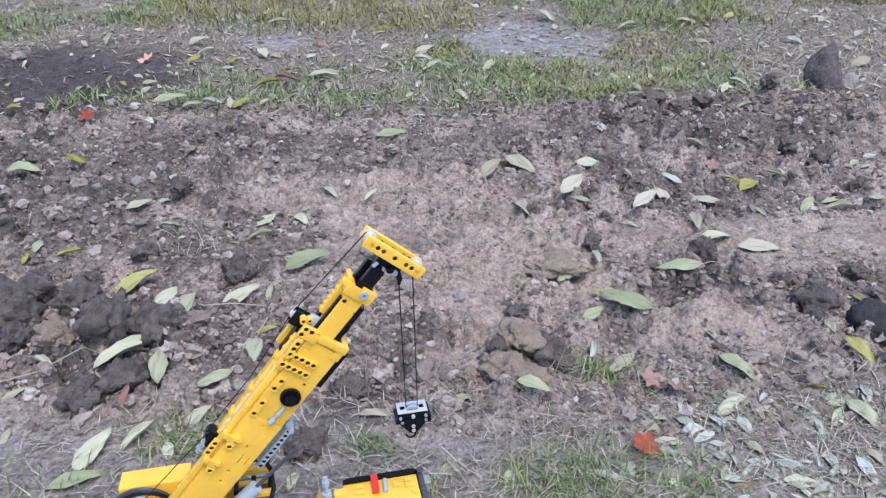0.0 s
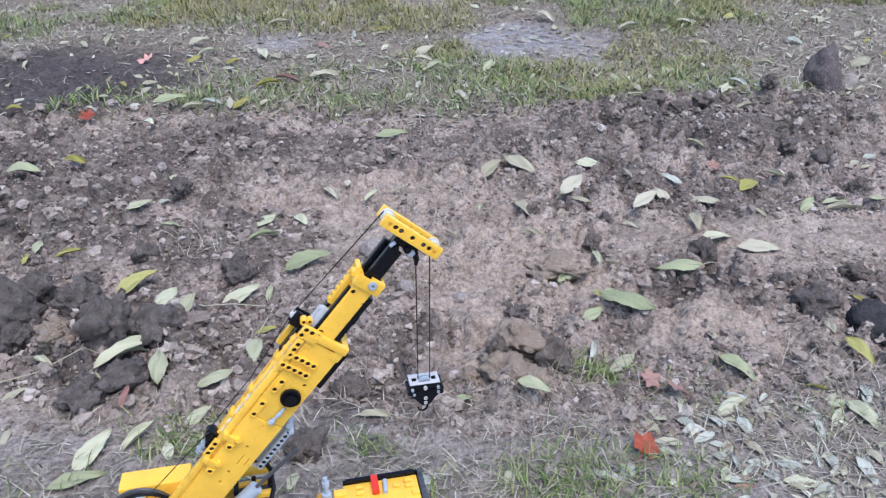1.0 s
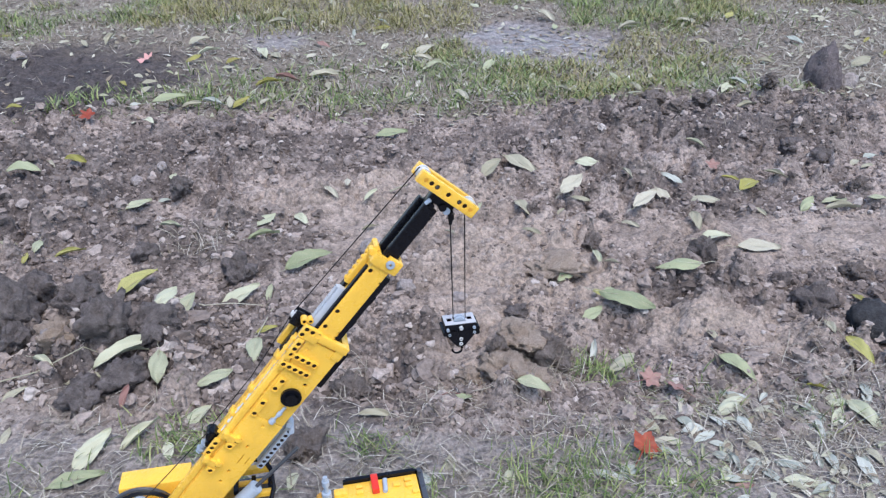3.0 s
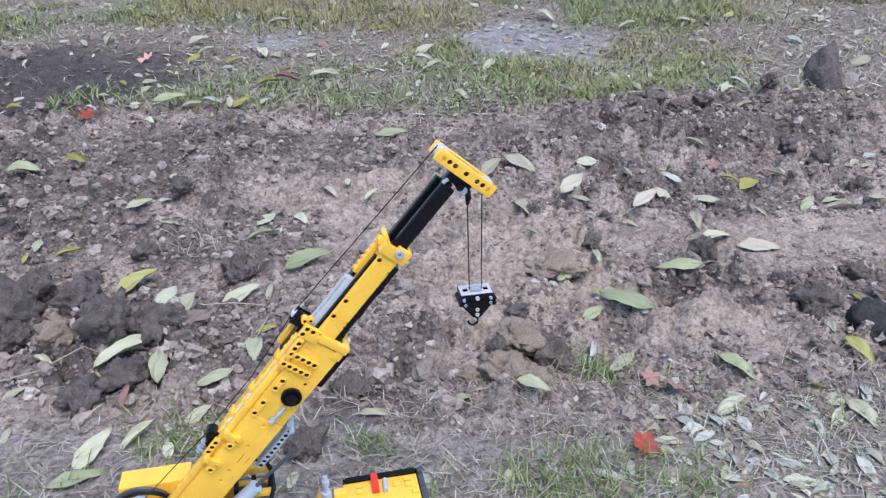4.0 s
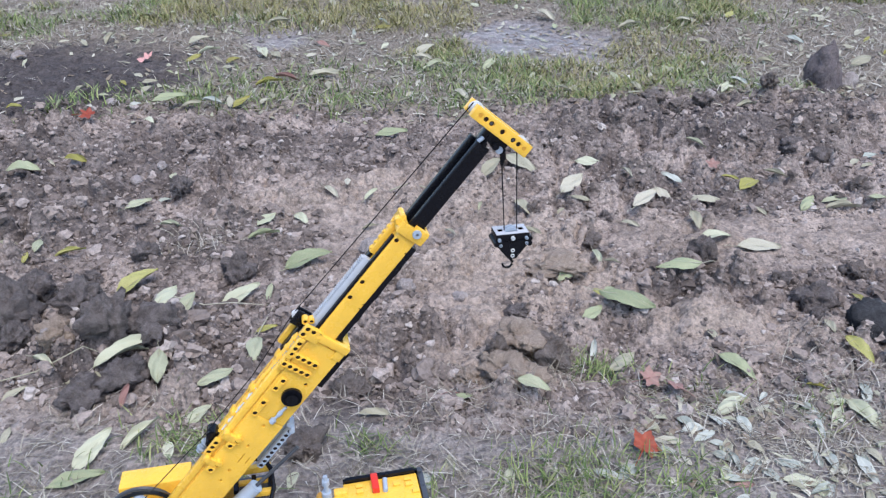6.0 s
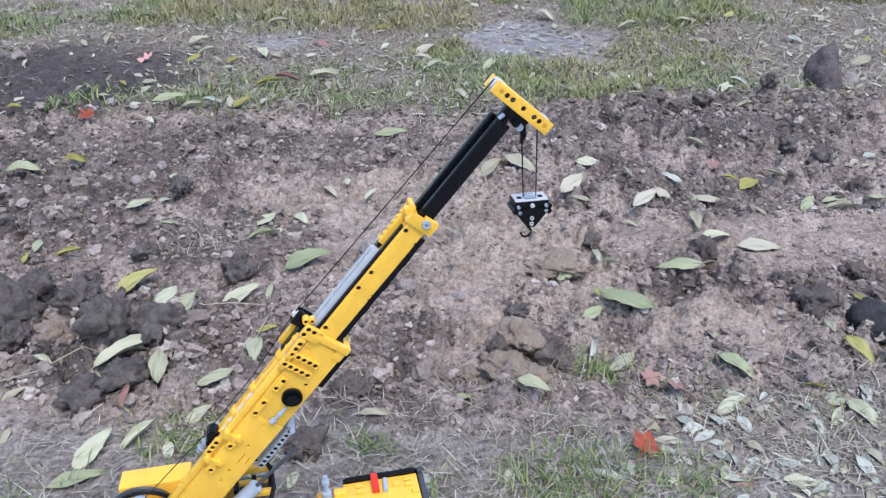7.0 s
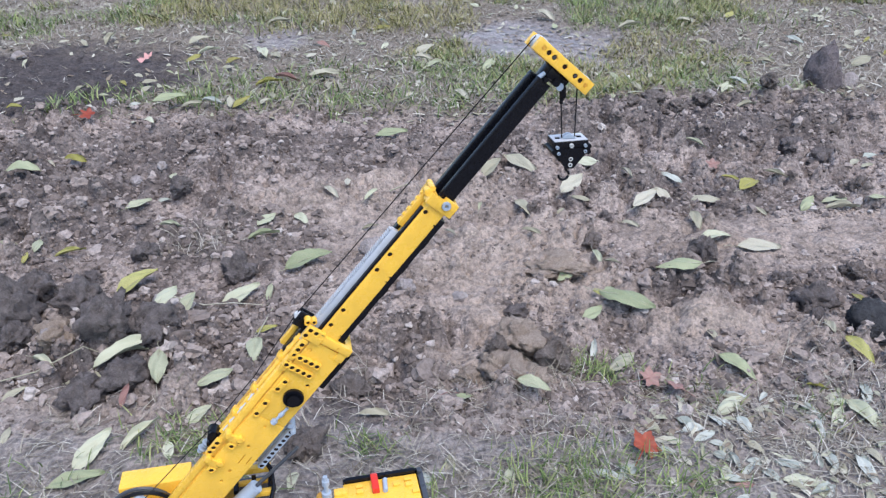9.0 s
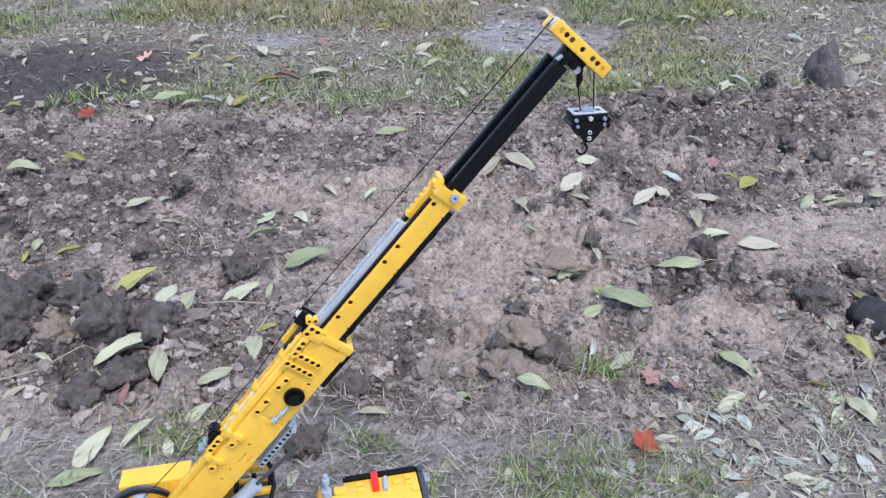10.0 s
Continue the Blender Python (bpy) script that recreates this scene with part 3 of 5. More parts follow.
def jib():
    """The black inner section with the yellow head, at full reach."""
    bm = bmesh.new()
    sbox(bm, 30, 404, 1.5, 19.5, 5, 10.5, 0.7)
    sbox(bm, 30, 404, 1.8, 4.0, 4.2, 11.2, 0.5)
    sbox(bm, 30, 400, 11.0, 19.0, 10, 20, 0.4)
    sbox(bm, 30, 404, -2.0, 19.5, 19.5, 27, 0.7)
    arm = part("jib", bm, BLACK, crane, "black inner boom section")
    bm = bmesh.new()
    for k in range(24):
        s = 60 + 14.4 * k
        scyl(bm, s, 9.5 + 3 * (k % 2), 4.2, s, 9.5 + 3 * (k % 2), 5.5, 0.8, 10)
    cut(arm, bm)
    for w0, w1 in ((-2, 6), (21, 29)):
        bm = bmesh.new()
        sbox(bm, 420.6, 435.6, -26.4, 54.6, w0, w1, 1.0)
        brick = part("head_brick", bm, YELLOW, arm)
        spots = [(428.4, -17.5 + 8 * k) for k in (1, 2, 4, 6, 7)]
        cut(brick, bores(spots, w0, 2.75, 6.5))
        pin_shades(spots, w0, arm)
        if w0 < 0:
            for k in (0, 8):
                bm = bmesh.new()
                n0 = -17.5 + 8 * k
                scyl(bm, 428.4, n0, w0 - 2, 428.4, n0, w0 + 0.6, 2.9, 16)
                cut(brick, bm)
                bm = bmesh.new()
                scyl(bm, 428.4, n0, w0 - 0.05, 428.4, n0, w0 + 2, 2.2, 16, 0.2)
                part("hole_plug", bm, TAN, arm, "amber plug in the pin hole")
            for k in (2, 6):
                bm = bmesh.new()
                n0 = -17.5 + 8 * k
                scyl(bm, 428.4, n0, w0 + 0.5, 428.4, n0, w0 + 2, 1.7, 16, 0.3)
                part("pin_end", bm, DARK_GREY, arm, "dark grey pin end")
    for n0 in (-19, 47.5):
        bm = bmesh.new()
        scyl(bm, 429, n0, 7, 429, n0, 10, 8.2, 26, 0.6)
        scyl(bm, 429, n0, 16.5, 429, n0, 19.5, 8.2, 26, 0.6)
        scyl(bm, 429, n0, 9, 429, n0, 17, 6.2, 24)
        part("pulley", bm, PALE_GREY, arm, "pale grey cord pulley")
    bm = bmesh.new()
    sbox(bm, 402, 422, 2, 12, 8, 19, 1.2)
    sbox(bm, 409, 421, 8, 34, 7, 20, 1.4)
    scyl(bm, 411, 22, 4, 411, 22, 24, 4.5, 18, 0.6)
    scyl(bm, 412, 33, 9, 404, 43, 13, 3.6, 16, 0.8)
    scyl(bm, 406, 10, 3, 406, 10, 24, 3.0, 16, 0.5)
    part("head_bracket", bm, BLACK, arm, "black bracket under the head")
    bm = bmesh.new()
    scyl(bm, 410, 29, 5.5, 410, 29, 8.5, 4.3, 20, 0.6)
    scyl(bm, 403.5, 3, 7, 411, 5, 7, 2.4, 14, 0.4)
    part("bracket_pin", bm, GREY, arm, "light grey pin")
    bm = bmesh.new()
    bmesh.ops.create_icosphere(bm, subdivisions=2, radius=0.0028, matrix=Matrix.Translation(P(402, 44, 14)))
    bmesh.ops.create_icosphere(bm, subdivisions=2, radius=0.0022, matrix=Matrix.Translation(P(399, 46, 14)))
    part("cord_knot", bm, CORD, arm, "black knot of cord")
    return arm


def hook_block():
    """Pulley block; its origin is the upper pin on the near face."""
    bm = bmesh.new()
    add_box(bm, -0.020, 0.020, 0.001, 0.024, -0.0035, 0.0045, 0.0006)
    block = part("hook_block", bm, BLACK, crane, "black pulley block with a hook")
    bm = bmesh.new()
    for x in (-0.0125, 0.0125):
        add_box(bm, x - 0.003, x + 0.003, 0.008, 0.017, 0.001, 0.01, 0)
    add_box(bm, -0.0075, 0.0075, 0.006, 0.019, -0.01, 0.01, 0)
    cut(block, bm)
    bm = bmesh.new()
    add_box(bm, -0.0195, 0.0195, 0.0015, 0.0235, 0.0046, 0.0056, 0.0003)
    tile = part("top_tile", bm, SKY_SHEEN, block, "dark grey glossy top tile paled with painted sky reflection")
    bm = bmesh.new()
    for x in (-0.0125, 0.0125):
        add_box(bm, x - 0.003, x + 0.003, 0.009, 0.016, 0.001, 0.01, 0)
    add_box(bm, -0.0075, 0.0075, 0.006, 0.019, -0.01, 0.01, 0)
    cut(tile, bm)
    for y0 in (-0.0008, 0.021):
        bm = bmesh.new()
        prof = [(-0.020, -0.0035), (0.020, -0.0035), (0.0195, -0.0085), (0.0045, -0.0275), (-0.0045, -0.0275), (-0.0195, -0.0085)]
        a = [bm.verts.new((x, y0, z)) for x, z in prof]
        b = [bm.verts.new((x, y0 + 0.004, z)) for x, z in prof]
        bm.faces.new(a)
        bm.faces.new(b[::-1])
        for i in range(6):
            bm.faces.new((a[i], b[i], b[(i + 1) % 6], a[(i + 1) % 6]))
        bmesh.ops.recalc_face_normals(bm, faces=bm.faces)
        bmesh.ops.bevel(bm, geom=list(bm.edges), offset=0.0007, segments=2, affect="EDGES")
        part("cheek_plate", bm, BLACK, block)
    for x, z, r in ((0, 0, 0.0024), (0, -0.0155, 0.0024), (0, -0.0225, 0.0024), (0.0165, -0.001, 0.0019), (0.0165, -0.0075, 0.0019), (-0.0165, -0.001, 0.0019), (-0.0145, -0.008, 0.0019)):
        bm = bmesh.new()
        add_cyl(bm, (x, -0.0022, z), (x, 0.003, z), r, 18, bev=0.0003)
        pin = part("screw_head", bm, GREY if r < 0.002 else PALE_GREY, block, "grey ring-shaped pin head")
        bm = bmesh.new()
        add_cyl(bm, (x, -0.004, z), (x, -0.0006, z), r * 0.6, 12)
        cut(pin, bm)
    for x, z in ((0.0205, -0.0025), (0.0205, -0.0085), (-0.0195, -0.0065)):
        bm = bmesh.new()
        add_cyl(bm, (x, -0.001, z), (x, 0.024, z), 0.0033, 16, bev=0.0004)
        part("side_bush", bm, BLACK, block)
    bm = bmesh.new()
    for y0 in (0.0085, 0.0135):
        add_cyl(bm, (0, y0, 0.0015), (0, y0 + 0.003, 0.0015), 0.0085, 28, bev=0.0005)
    add_cyl(bm, (0, 0.011, 0.0015), (0, 0.014, 0.0015), 0.0066, 24)
    part("pulley", bm, GREY, block, "blue-grey pulley wheel")
    pts = [(0, 0.012, -0.024), (0, 0.012, -0.031), (0.0008, 0.012, -0.0335)]
    for k in range(11):
        a = radians(50 - 23 * k)
        pts.append((-0.0018 + 0.0062 * math.cos(a), 0.012, -0.0395 + 0.0062 * math.sin(a)))
    tube_mesh("hook", pts, 0.0017, BLACK, block, "black hook", 10, 0.75)
    return block


def winch_and_deck():
    """Turntable house, lower chassis and wheels."""
    bm = bmesh.new()
    add_box(bm, -0.084, 0.004, 0.014, 0.046, 0.150, 0.200, 0.002)
    add_box(bm, -0.070, 0.03, -0.030, 0.0138, 0.140, 0.172, 0.002)
    house = part("house", bm, YELLOW, crane)
    for y0 in (-0.026, 0.030):
        bm = bmesh.new()
        add_box(bm, -0.05, 0.10, y0, y0 + 0.008, 0.135, 0.160, 0.0015)
        part("side_frame", bm, YELLOW, house)
    bm = bmesh.new()
    add_cyl(bm, (-0.055, -0.036, 0.196), (-0.055, -0.006, 0.196), 0.0095, 26, bev=0.001)
    add_cyl(bm, (-0.055, -0.038, 0.196), (-0.055, -0.035, 0.196), 0.012, 26, bev=0.001)
    part("winch_drum", bm, GREY, house, "light grey winch drum")
    pts = [(-0.098 + 0.036 * (1 - math.cos(a)) * 1.25, -0.006, 0.158 + 0.050 * math.sin(a)) for a in [math.pi * k / 18 for k in range(19)]]
    tube_mesh("hose", pts, 0.0030, BLACK, house, "black bent hose")
    tube_mesh("hose", [(x - 0.006, 0.007, z - 0.006) for x, y, z in pts], 0.0030, DARK_GREY, house, "black bent hose")
    bm = bmesh.new()
    add_box(bm, 0.045, 0.105, 0.038, 0.046, 0.168, 0.178, 0.001)
    add_box(bm, 0.075, 0.107, 0.004, 0.012, 0.158, 0.166, 0.001)
    part("front_frame", bm, YELLOW, house)
    for x0 in (0.055, 0.078, 0.10):
        bm = bmesh.new()
        add_box(bm, x0, x0 + 0.006, 0.0125, 0.0375, 0.160, 0.1675, 0.001)
        part("cross_bar", bm, BLACK, house, "black cross bar")
    tube_mesh("guard", [(0.10, -0.01, 0.150), (0.108, 0.004, 0.172), (0.106, 0.024, 0.186), (0.096, 0.042, 0.192)], 0.0032, BLACK, house, "black bent guard bar")
    tube_mesh("guard", [(0.058, 0.045, 0.185), (0.08, 0.046, 0.187), (0.105, 0.046, 0.183)], 0.0026, BLACK, house, "black bent guard bar")
    bm = bmesh.new()
    add_box(bm, 0.06, 0.10, 0.0, 0.046, 0.138, 0.156, 0.002)
    part("engine_block", bm, DARK_GREY, house, "dark grey gearbox")
    # lifting ram
    base, head = Vector((0.025, -0.004, 0.128)), Vector((0.146, -0.004, 0.243))
    mid = base.lerp(head, 0.52)
    bm = bmesh.new()
    add_cyl(bm, base, mid, 0.0095, 26, bev=0.0012)
    ram = part("lifting_ram", bm, GREY, crane, "light grey ram cylinder")
    bm = bmesh.new()
    add_cyl(bm, mid, head, 0.0026, 14)
    part("ram_rod", bm, DARK_GREY, ram, "dark thin ram rod")
    # chassis
    bm = bmesh.new()
    add_box(bm, -0.25, 0.19, -0.05, 0.045, 0.060, 0.095, 0.002)
    add_cyl(bm, (0, 0, 0.095), (0, 0, 0.152), 0.04, 40)
    chassis = part("chassis", bm, DARK_GREY, crane, "dark grey chassis")
    bm = bmesh.new()
    add_box(bm, 0.200, 0.306, -0.055, 0.040, 0.062, 0.113, 0.0015)
    cab = part("cab", bm, YELLOW, chassis)
    cab.matrix_basis = pose(0, 0, 0.007)
    for x, y in ((0.292, 0.03), (0.292, 0.02), (0.222, 0.03), (0.222, 0.02), (0.275, 0.024), (0.30, 0.006)):
        bm = bmesh.new()
        add_box(bm, x - 0.005, x + 0.005, y - 0.0035, y + 0.0035, 0.1132, 0.1165, 0.0006)
        part("cab_tile", bm, YELLOW, cab)
    bm = bmesh.new()
    add_box(bm, 0.20, 0.308, 0.041, 0.046, 0.075, 0.117, 0.001)
    add_box(bm, 0.204, 0.304, 0.0405, 0.0465, 0.1172, 0.1186, 0.0005)
    part("cab_edge", bm, BLACK, cab, "black edge strip")
    bm = bmesh.new()
    add_box(bm, 0.3075, 0.3155, -0.05, 0.045, 0.068, 0.115, 0.001)
    add_box(bm, 0.3075, 0.313, 0.036, 0.044, 0.1152, 0.120, 0.001)
    part("bumper", bm, DARK_GREY, cab, "dark grey bumper")
    bm = bmesh.new()
    add_box(bm, 0.2395, 0.2495, 0.013, 0.043, 0.1134, 0.123, 0.0012)
    part("red_block", bm, RED, cab, "red block")
    bm = bmesh.new()
    add_cyl(bm, (0.2575, 0.012, 0.116), (0.2595, 0.034, 0.118), 0.0035, 16, bev=0.0006)
    part("clip", bm, GREY, cab, "light grey clip")
    bm = bmesh.new()
    add_box(bm, 0.176, 0.202, -0.02, 0.02, 0.098, 0.112, 0.0015)
    add_box(bm, 0.186, 0.205, 0.02, 0.032, 0.098, 0.116, 0.0015)
    part("cab_hinge", bm, YELLOW, cab)
    bm = bmesh.new()
    add_cyl(bm, (0.17, 0.002, 0.108), (0.17, 0.03, 0.108), 0.009, 24, bev=0.0008)
    part("amber_wheel", bm, TAN, cab, "amber disc")
    bm = bmesh.new()
    add_cyl(bm, (0.176, 0.016, 0.100), (0.176, 0.016, 0.158), 0.0032, 16, bev=0.0006)
    add_cyl(bm, (0.176, 0.016, 0.142), (0.176, 0.016, 0.151), 0.0052, 18, bev=0.0006)
    add_cyl(bm, (0.176, 0.016, 0.100), (0.176, 0.016, 0.129), 0.0068, 18, bev=0.0006)
    part("lever", bm, GREY, cab, "light grey upright lever pin")
    for x in (-0.2, -0.13, 0.07, 0.14, 0.25):
        for y in (-0.075, 0.052):
            bm = bmesh.new()
            add_cyl(bm, (x, y, 0.031), (x, y + 0.026, 0.031), 0.031, 32, bev=0.004)
            wheel = part("wheel", bm, TYRE, chassis, "black rubber tyre")
            bm = bmesh.new()
            add_cyl(bm, (x, y - 0.001, 0.031), (x, y + 0.027, 0.031), 0.018, 28, bev=0.001)
            part("rim", bm, PALE_GREY, wheel, "pale grey rim")
    bm = bmesh.new()
    for x in (-0.2, -0.13, 0.07, 0.14, 0.25):
        add_cyl(bm, (x, -0.06, 0.031), (x, 0.06, 0.031), 0.004, 12)
        add_box(bm, x - 0.008, x + 0.008, -0.03, 0.03, 0.028, 0.0635, 0.001)
    part("axle", bm, DARK_GREY, chassis)
    return house


boom = boom_base()
tele = telescope()
arm = jib()
block = hook_block()
house = winch_and_deck()
# standing cords from the winch drum up the boom
R0 = Matrix.Translation(PIVOT) @ pose(0, 0, 0, 0, -LIFT - 0.6, 0)
tube_mesh("winch_cord", [(-0.052, -0.02, 0.204), R0 @ P(-196, -29, 12)], 0.0006, CORD, house, "thin black cord", 6)
tube_mesh("boom_cord", [P(-196, -29, 12), P(-100, -27, 16), P(-4, -34.5, 20)], 0.0006, CORD, boom, "thin black cord", 6)


def cord_pieces(count, length):
    out = []
    for k in range(count):
        bm = bmesh.new()
        add_cyl(bm, (0, 0, 0), (0, 0, length), 0.00062 + 0.00002 * k, 6)
        out.append(part("hoist_cord", bm, CORD, crane, "thin black hoisting cord"))
    return out


CORDS = [(cord_pieces(5, 0.094), 0.094), (cord_pieces(10, 0.030), 0.030), (cord_pieces(10, 0.030), 0.030)]


# ---- stones and clods ----
def lump(name, x, y, width, height, mat, label, category, seed, sharp=0.35, sink=0.3, detail=4):
    bm = bmesh.new()
    bmesh.ops.create_icosphere(bm, subdivisions=detail, radius=0.5)
    off = Vector((seed * 7.3, seed * 3.1, seed * 1.7))
    for v in bm.verts:
        d = v.co.normalized()
        k = 1 + sharp * noise.noise(d * 1.3 + off) + sharp * 0.6 * noise.noise(d * 3.1 + off) + sharp * 0.4 * noise.noise(d * 7 + off) + sharp * 0.3 * noise.noise(d * 14 + off) + sharp * 0.16 * noise.noise(d * 31 + off)
        # broken faces
        c = Vector((math.sin(seed), math.cos(seed * 2.3), 0.6)).normalized()
        k *= 1 - 0.25 * max(0, d.dot(c)) ** 3
        v.co = d * 0.5 * k
    depth = width * random.uniform(0.75, 1.0)
    bmesh.ops.transform(bm, verts=bm.verts, matrix=Matrix.Diagonal((width, depth, height * 1.25, 1)))
    ob = part(name, bm, mat)
    ob.data.set_sharp_from_angle(angle=radians(180))
    ob.matrix_basis = pose(x, y, max(gh(x, y), sum(gh(x + i * width / 3, y + j * width / 3) for i, j in ((1, 0), (-1, 0), (0, 1), (0, -1))) / 4) + height * (0.5 - sink), random.uniform(-8, 8), random.uniform(-8, 8), random.uniform(0, 360))
    return tagged(ob, label, category, "clods and stones on the soil")


DARK_CLODS = [(-0.51, 1.60, 0.085, 0.06), (-0.81, 1.39, 0.115, 0.075), (-0.93, 1.31, 0.12, 0.10), (-0.69, 1.25, 0.125, 0.09), (-0.61, 1.28, 0.10, 0.055),
              (-0.68, 1.09, 0.085, 0.05), (-0.615, 1.14, 0.085, 0.05), (-0.78, 2.02, 0.065, 0.05), (0.665, 1.645, 0.075, 0.085), (0.86, 1.45, 0.085, 0.055),
              (-0.885, 1.25, 0.07, 0.045), (0.82, 1.54, 0.045, 0.04), (-0.75, 1.63, 0.065, 0.045), (-0.86, 1.55, 0.05, 0.03), (1.27, 2.34, 0.11, 0.05), (1.2, 2.4, 0.08, 0.04), (0.17, 1.42, 0.05, 0.025),
              (0.47, 1.91, 0.038, 0.03), (0.83, 1.36, 0.04, 0.03), (-0.94, 1.45, 0.08, 0.05)]
for i, r in enumerate(DARK_CLODS):
    lump("soil_clod", *r, CLOD_DARK, "dark damp lump of soil on the dug bed", "clod", i + 1, 0.55, 0.2)
BROWN_CLODS = [(0.225, 1.24, 0.075, 0.07), (-0.24, 0.965, 0.07, 0.04), (0.11, 1.22, 0.046, 0.045), (-0.18, 1.16, 0.07, 0.03), (0.72, 2.73, 0.06, 0.04), (0.8, 2.76, 0.09, 0.045), (0.26, 1.91, 0.04, 0.035), (0.9, 2.74, 0.07, 0.04), (1.28, 2.09, 0.06, 0.04),
               (1.29, 2.88, 0.07, 0.04), (1.02, 2.8, 0.08, 0.04), (0.4, 1.75, 0.06, 0.03), (1.05, 1.62, 0.07, 0.035), (-1.2, 1.75, 0.07, 0.04)]
for i, r in enumerate(BROWN_CLODS):
    lump("soil_clod", *r, CLOD_BROWN, "brown crumbly lump of soil", "clod", i + 31, 0.6, 0.2)
TAN_CLODS = [(-0.775, 1.215, 0.075, 0.05), (0.28, 1.61, 0.15, 0.04), (0.13, 1.17, 0.12, 0.045), (0.16, 1.27, 0.10, 0.05), (0.05, 1.17, 0.06, 0.03), (0.17, 1.14, 0.07, 0.03)]
for i, r in enumerate(TAN_CLODS):
    lump("soil_clod", *r, CLOD_TAN, "dry tan slab of broken soil", "clod", i + 51, 0.6, 0.42)
PALE_STONES = [(-0.19, 1.72, 0.068, 0.045), (-0.65, 1.45, 0.056, 0.03), (1.04, 2.80, 0.045, 0.04), (1.38, 2.92, 0.05, 0.035), (1.69, 3.03, 0.08, 0.06), (-2.08, 3.62, 0.078, 0.05), (0.04, 1.48, 0.04, 0.022),
               (-0.09, 1.53, 0.05, 0.032), (-0.78, 1.2, 0.034, 0.023), (-1.36, 2.94, 0.042, 0.028), (-0.66, 1.045, 0.016, 0.022), (-0.97, 2.16, 0.05, 0.03), (-0.9, 2.2, 0.035, 0.025)]
for i, r in enumerate(PALE_STONES):
    lump("stone", *r, STONE_PALE, "pale rounded stone on the soil", "stone", i + 71, 0.3, 0.2, 3)
lump("stone", 0.94, 1.34, 0.11, 0.075, STONE_BLACK, "smooth black stone beside yellow leaf", "stone", 91, 0.2, 0.35)
rock = lump("rock", 1.60, 3.06, 0.16, 0.19, STONE_GREY, "pointed grey rock standing at the grass edge", "rock", 95, 0.35, 0.25)
for v in rock.data.vertices:
    k = 1 - 0.3 * max(0, v.co.z / 0.12)
    v.co.x, v.co.y = v.co.x * k, v.co.y * k


def scatter_mesh(name, verts, faces, mat, label, category, smooth=True):
    me = bpy.data.meshes.new(name)
    me.from_pydata(verts.reshape(-1, 3).tolist(), [], faces)
    ob = finish(new(name, me), mat, False)
    if smooth:
        for p in me.polygons:
            p.use_smooth = True
    return tagged(ob, label, category, kind="stuff")


def crumbs_on_soil(seed, count, divide, least, most):
    rng = np.random.default_rng(seed)
    bm = bmesh.new()
    bmesh.ops.create_icosphere(bm, subdivisions=divide, radius=1)
    bv = np.array([v.co[:] for v in bm.verts])
    bf = np.array([[v.index for v in f.verts] for f in bm.faces])
    bm.free()
    y = 1.0 + 1.95 * rng.random(count) ** 1.25
    x = (rng.random(count) * 2 - 1) * (0.3 + 0.62 * y)
    turf, near, wet, damp, sand = zones(x, y)
    keep = rng.random(count) * (0.25 + 1.1 * sstep(0.36, 0.62, fbm(x * 5, y * 5, 401, 4))) > 0.08 + 0.4 * sand + 0.7 * turf + 0.85 * near
    x, y, damp = x[keep], y[keep], damp[keep]
    n = len(x)
    size = least + most * rng.random(n) ** 3 * (1 + damp)
    z = ground_height(x, y) + size * 0.12
    v = np.repeat(bv[None], n, 0)
    bumps = 1 + 0.35 * np.sin(v[:, :, 0:1] * 2.3 + rng.random((n, 1, 1)) * 9) * np.sin(v[:, :, 1:2] * 2.9 + rng.random((n, 1, 1)) * 9) + 0.24 * rng.standard_normal((n, len(bv), 1))
    a = rng.random(n) * 6.28
    v = v * bumps * size[:, None, None] * np.stack([0.8 + 0.6 * rng.random(n), 0.8 + 0.4 * rng.random(n), 0.65 + 0.3 * rng.random(n)], -1)[:, None]
    c, s = np.cos(a)[:, None], np.sin(a)[:, None]
    v = np.stack([v[:, :, 0] * c - v[:, :, 1] * s, v[:, :, 0] * s + v[:, :, 1] * c, v[:, :, 2]], -1) + np.stack([x, y, z], -1)[:, None]
    f = (bf[None] + (np.arange(n) * len(bv))[:, None, None]).reshape(-1, 3).tolist()
    scatter_mesh("soil_crumbs", v, f, CLODS, "loose crumbs of grey-brown soil on the bed", "soil crumbs", False)


crumbs_on_soil(4, 7500, 2, 0.004, 0.010)
crumbs_on_soil(5, 52000, 1, 0.0016, 0.0050)


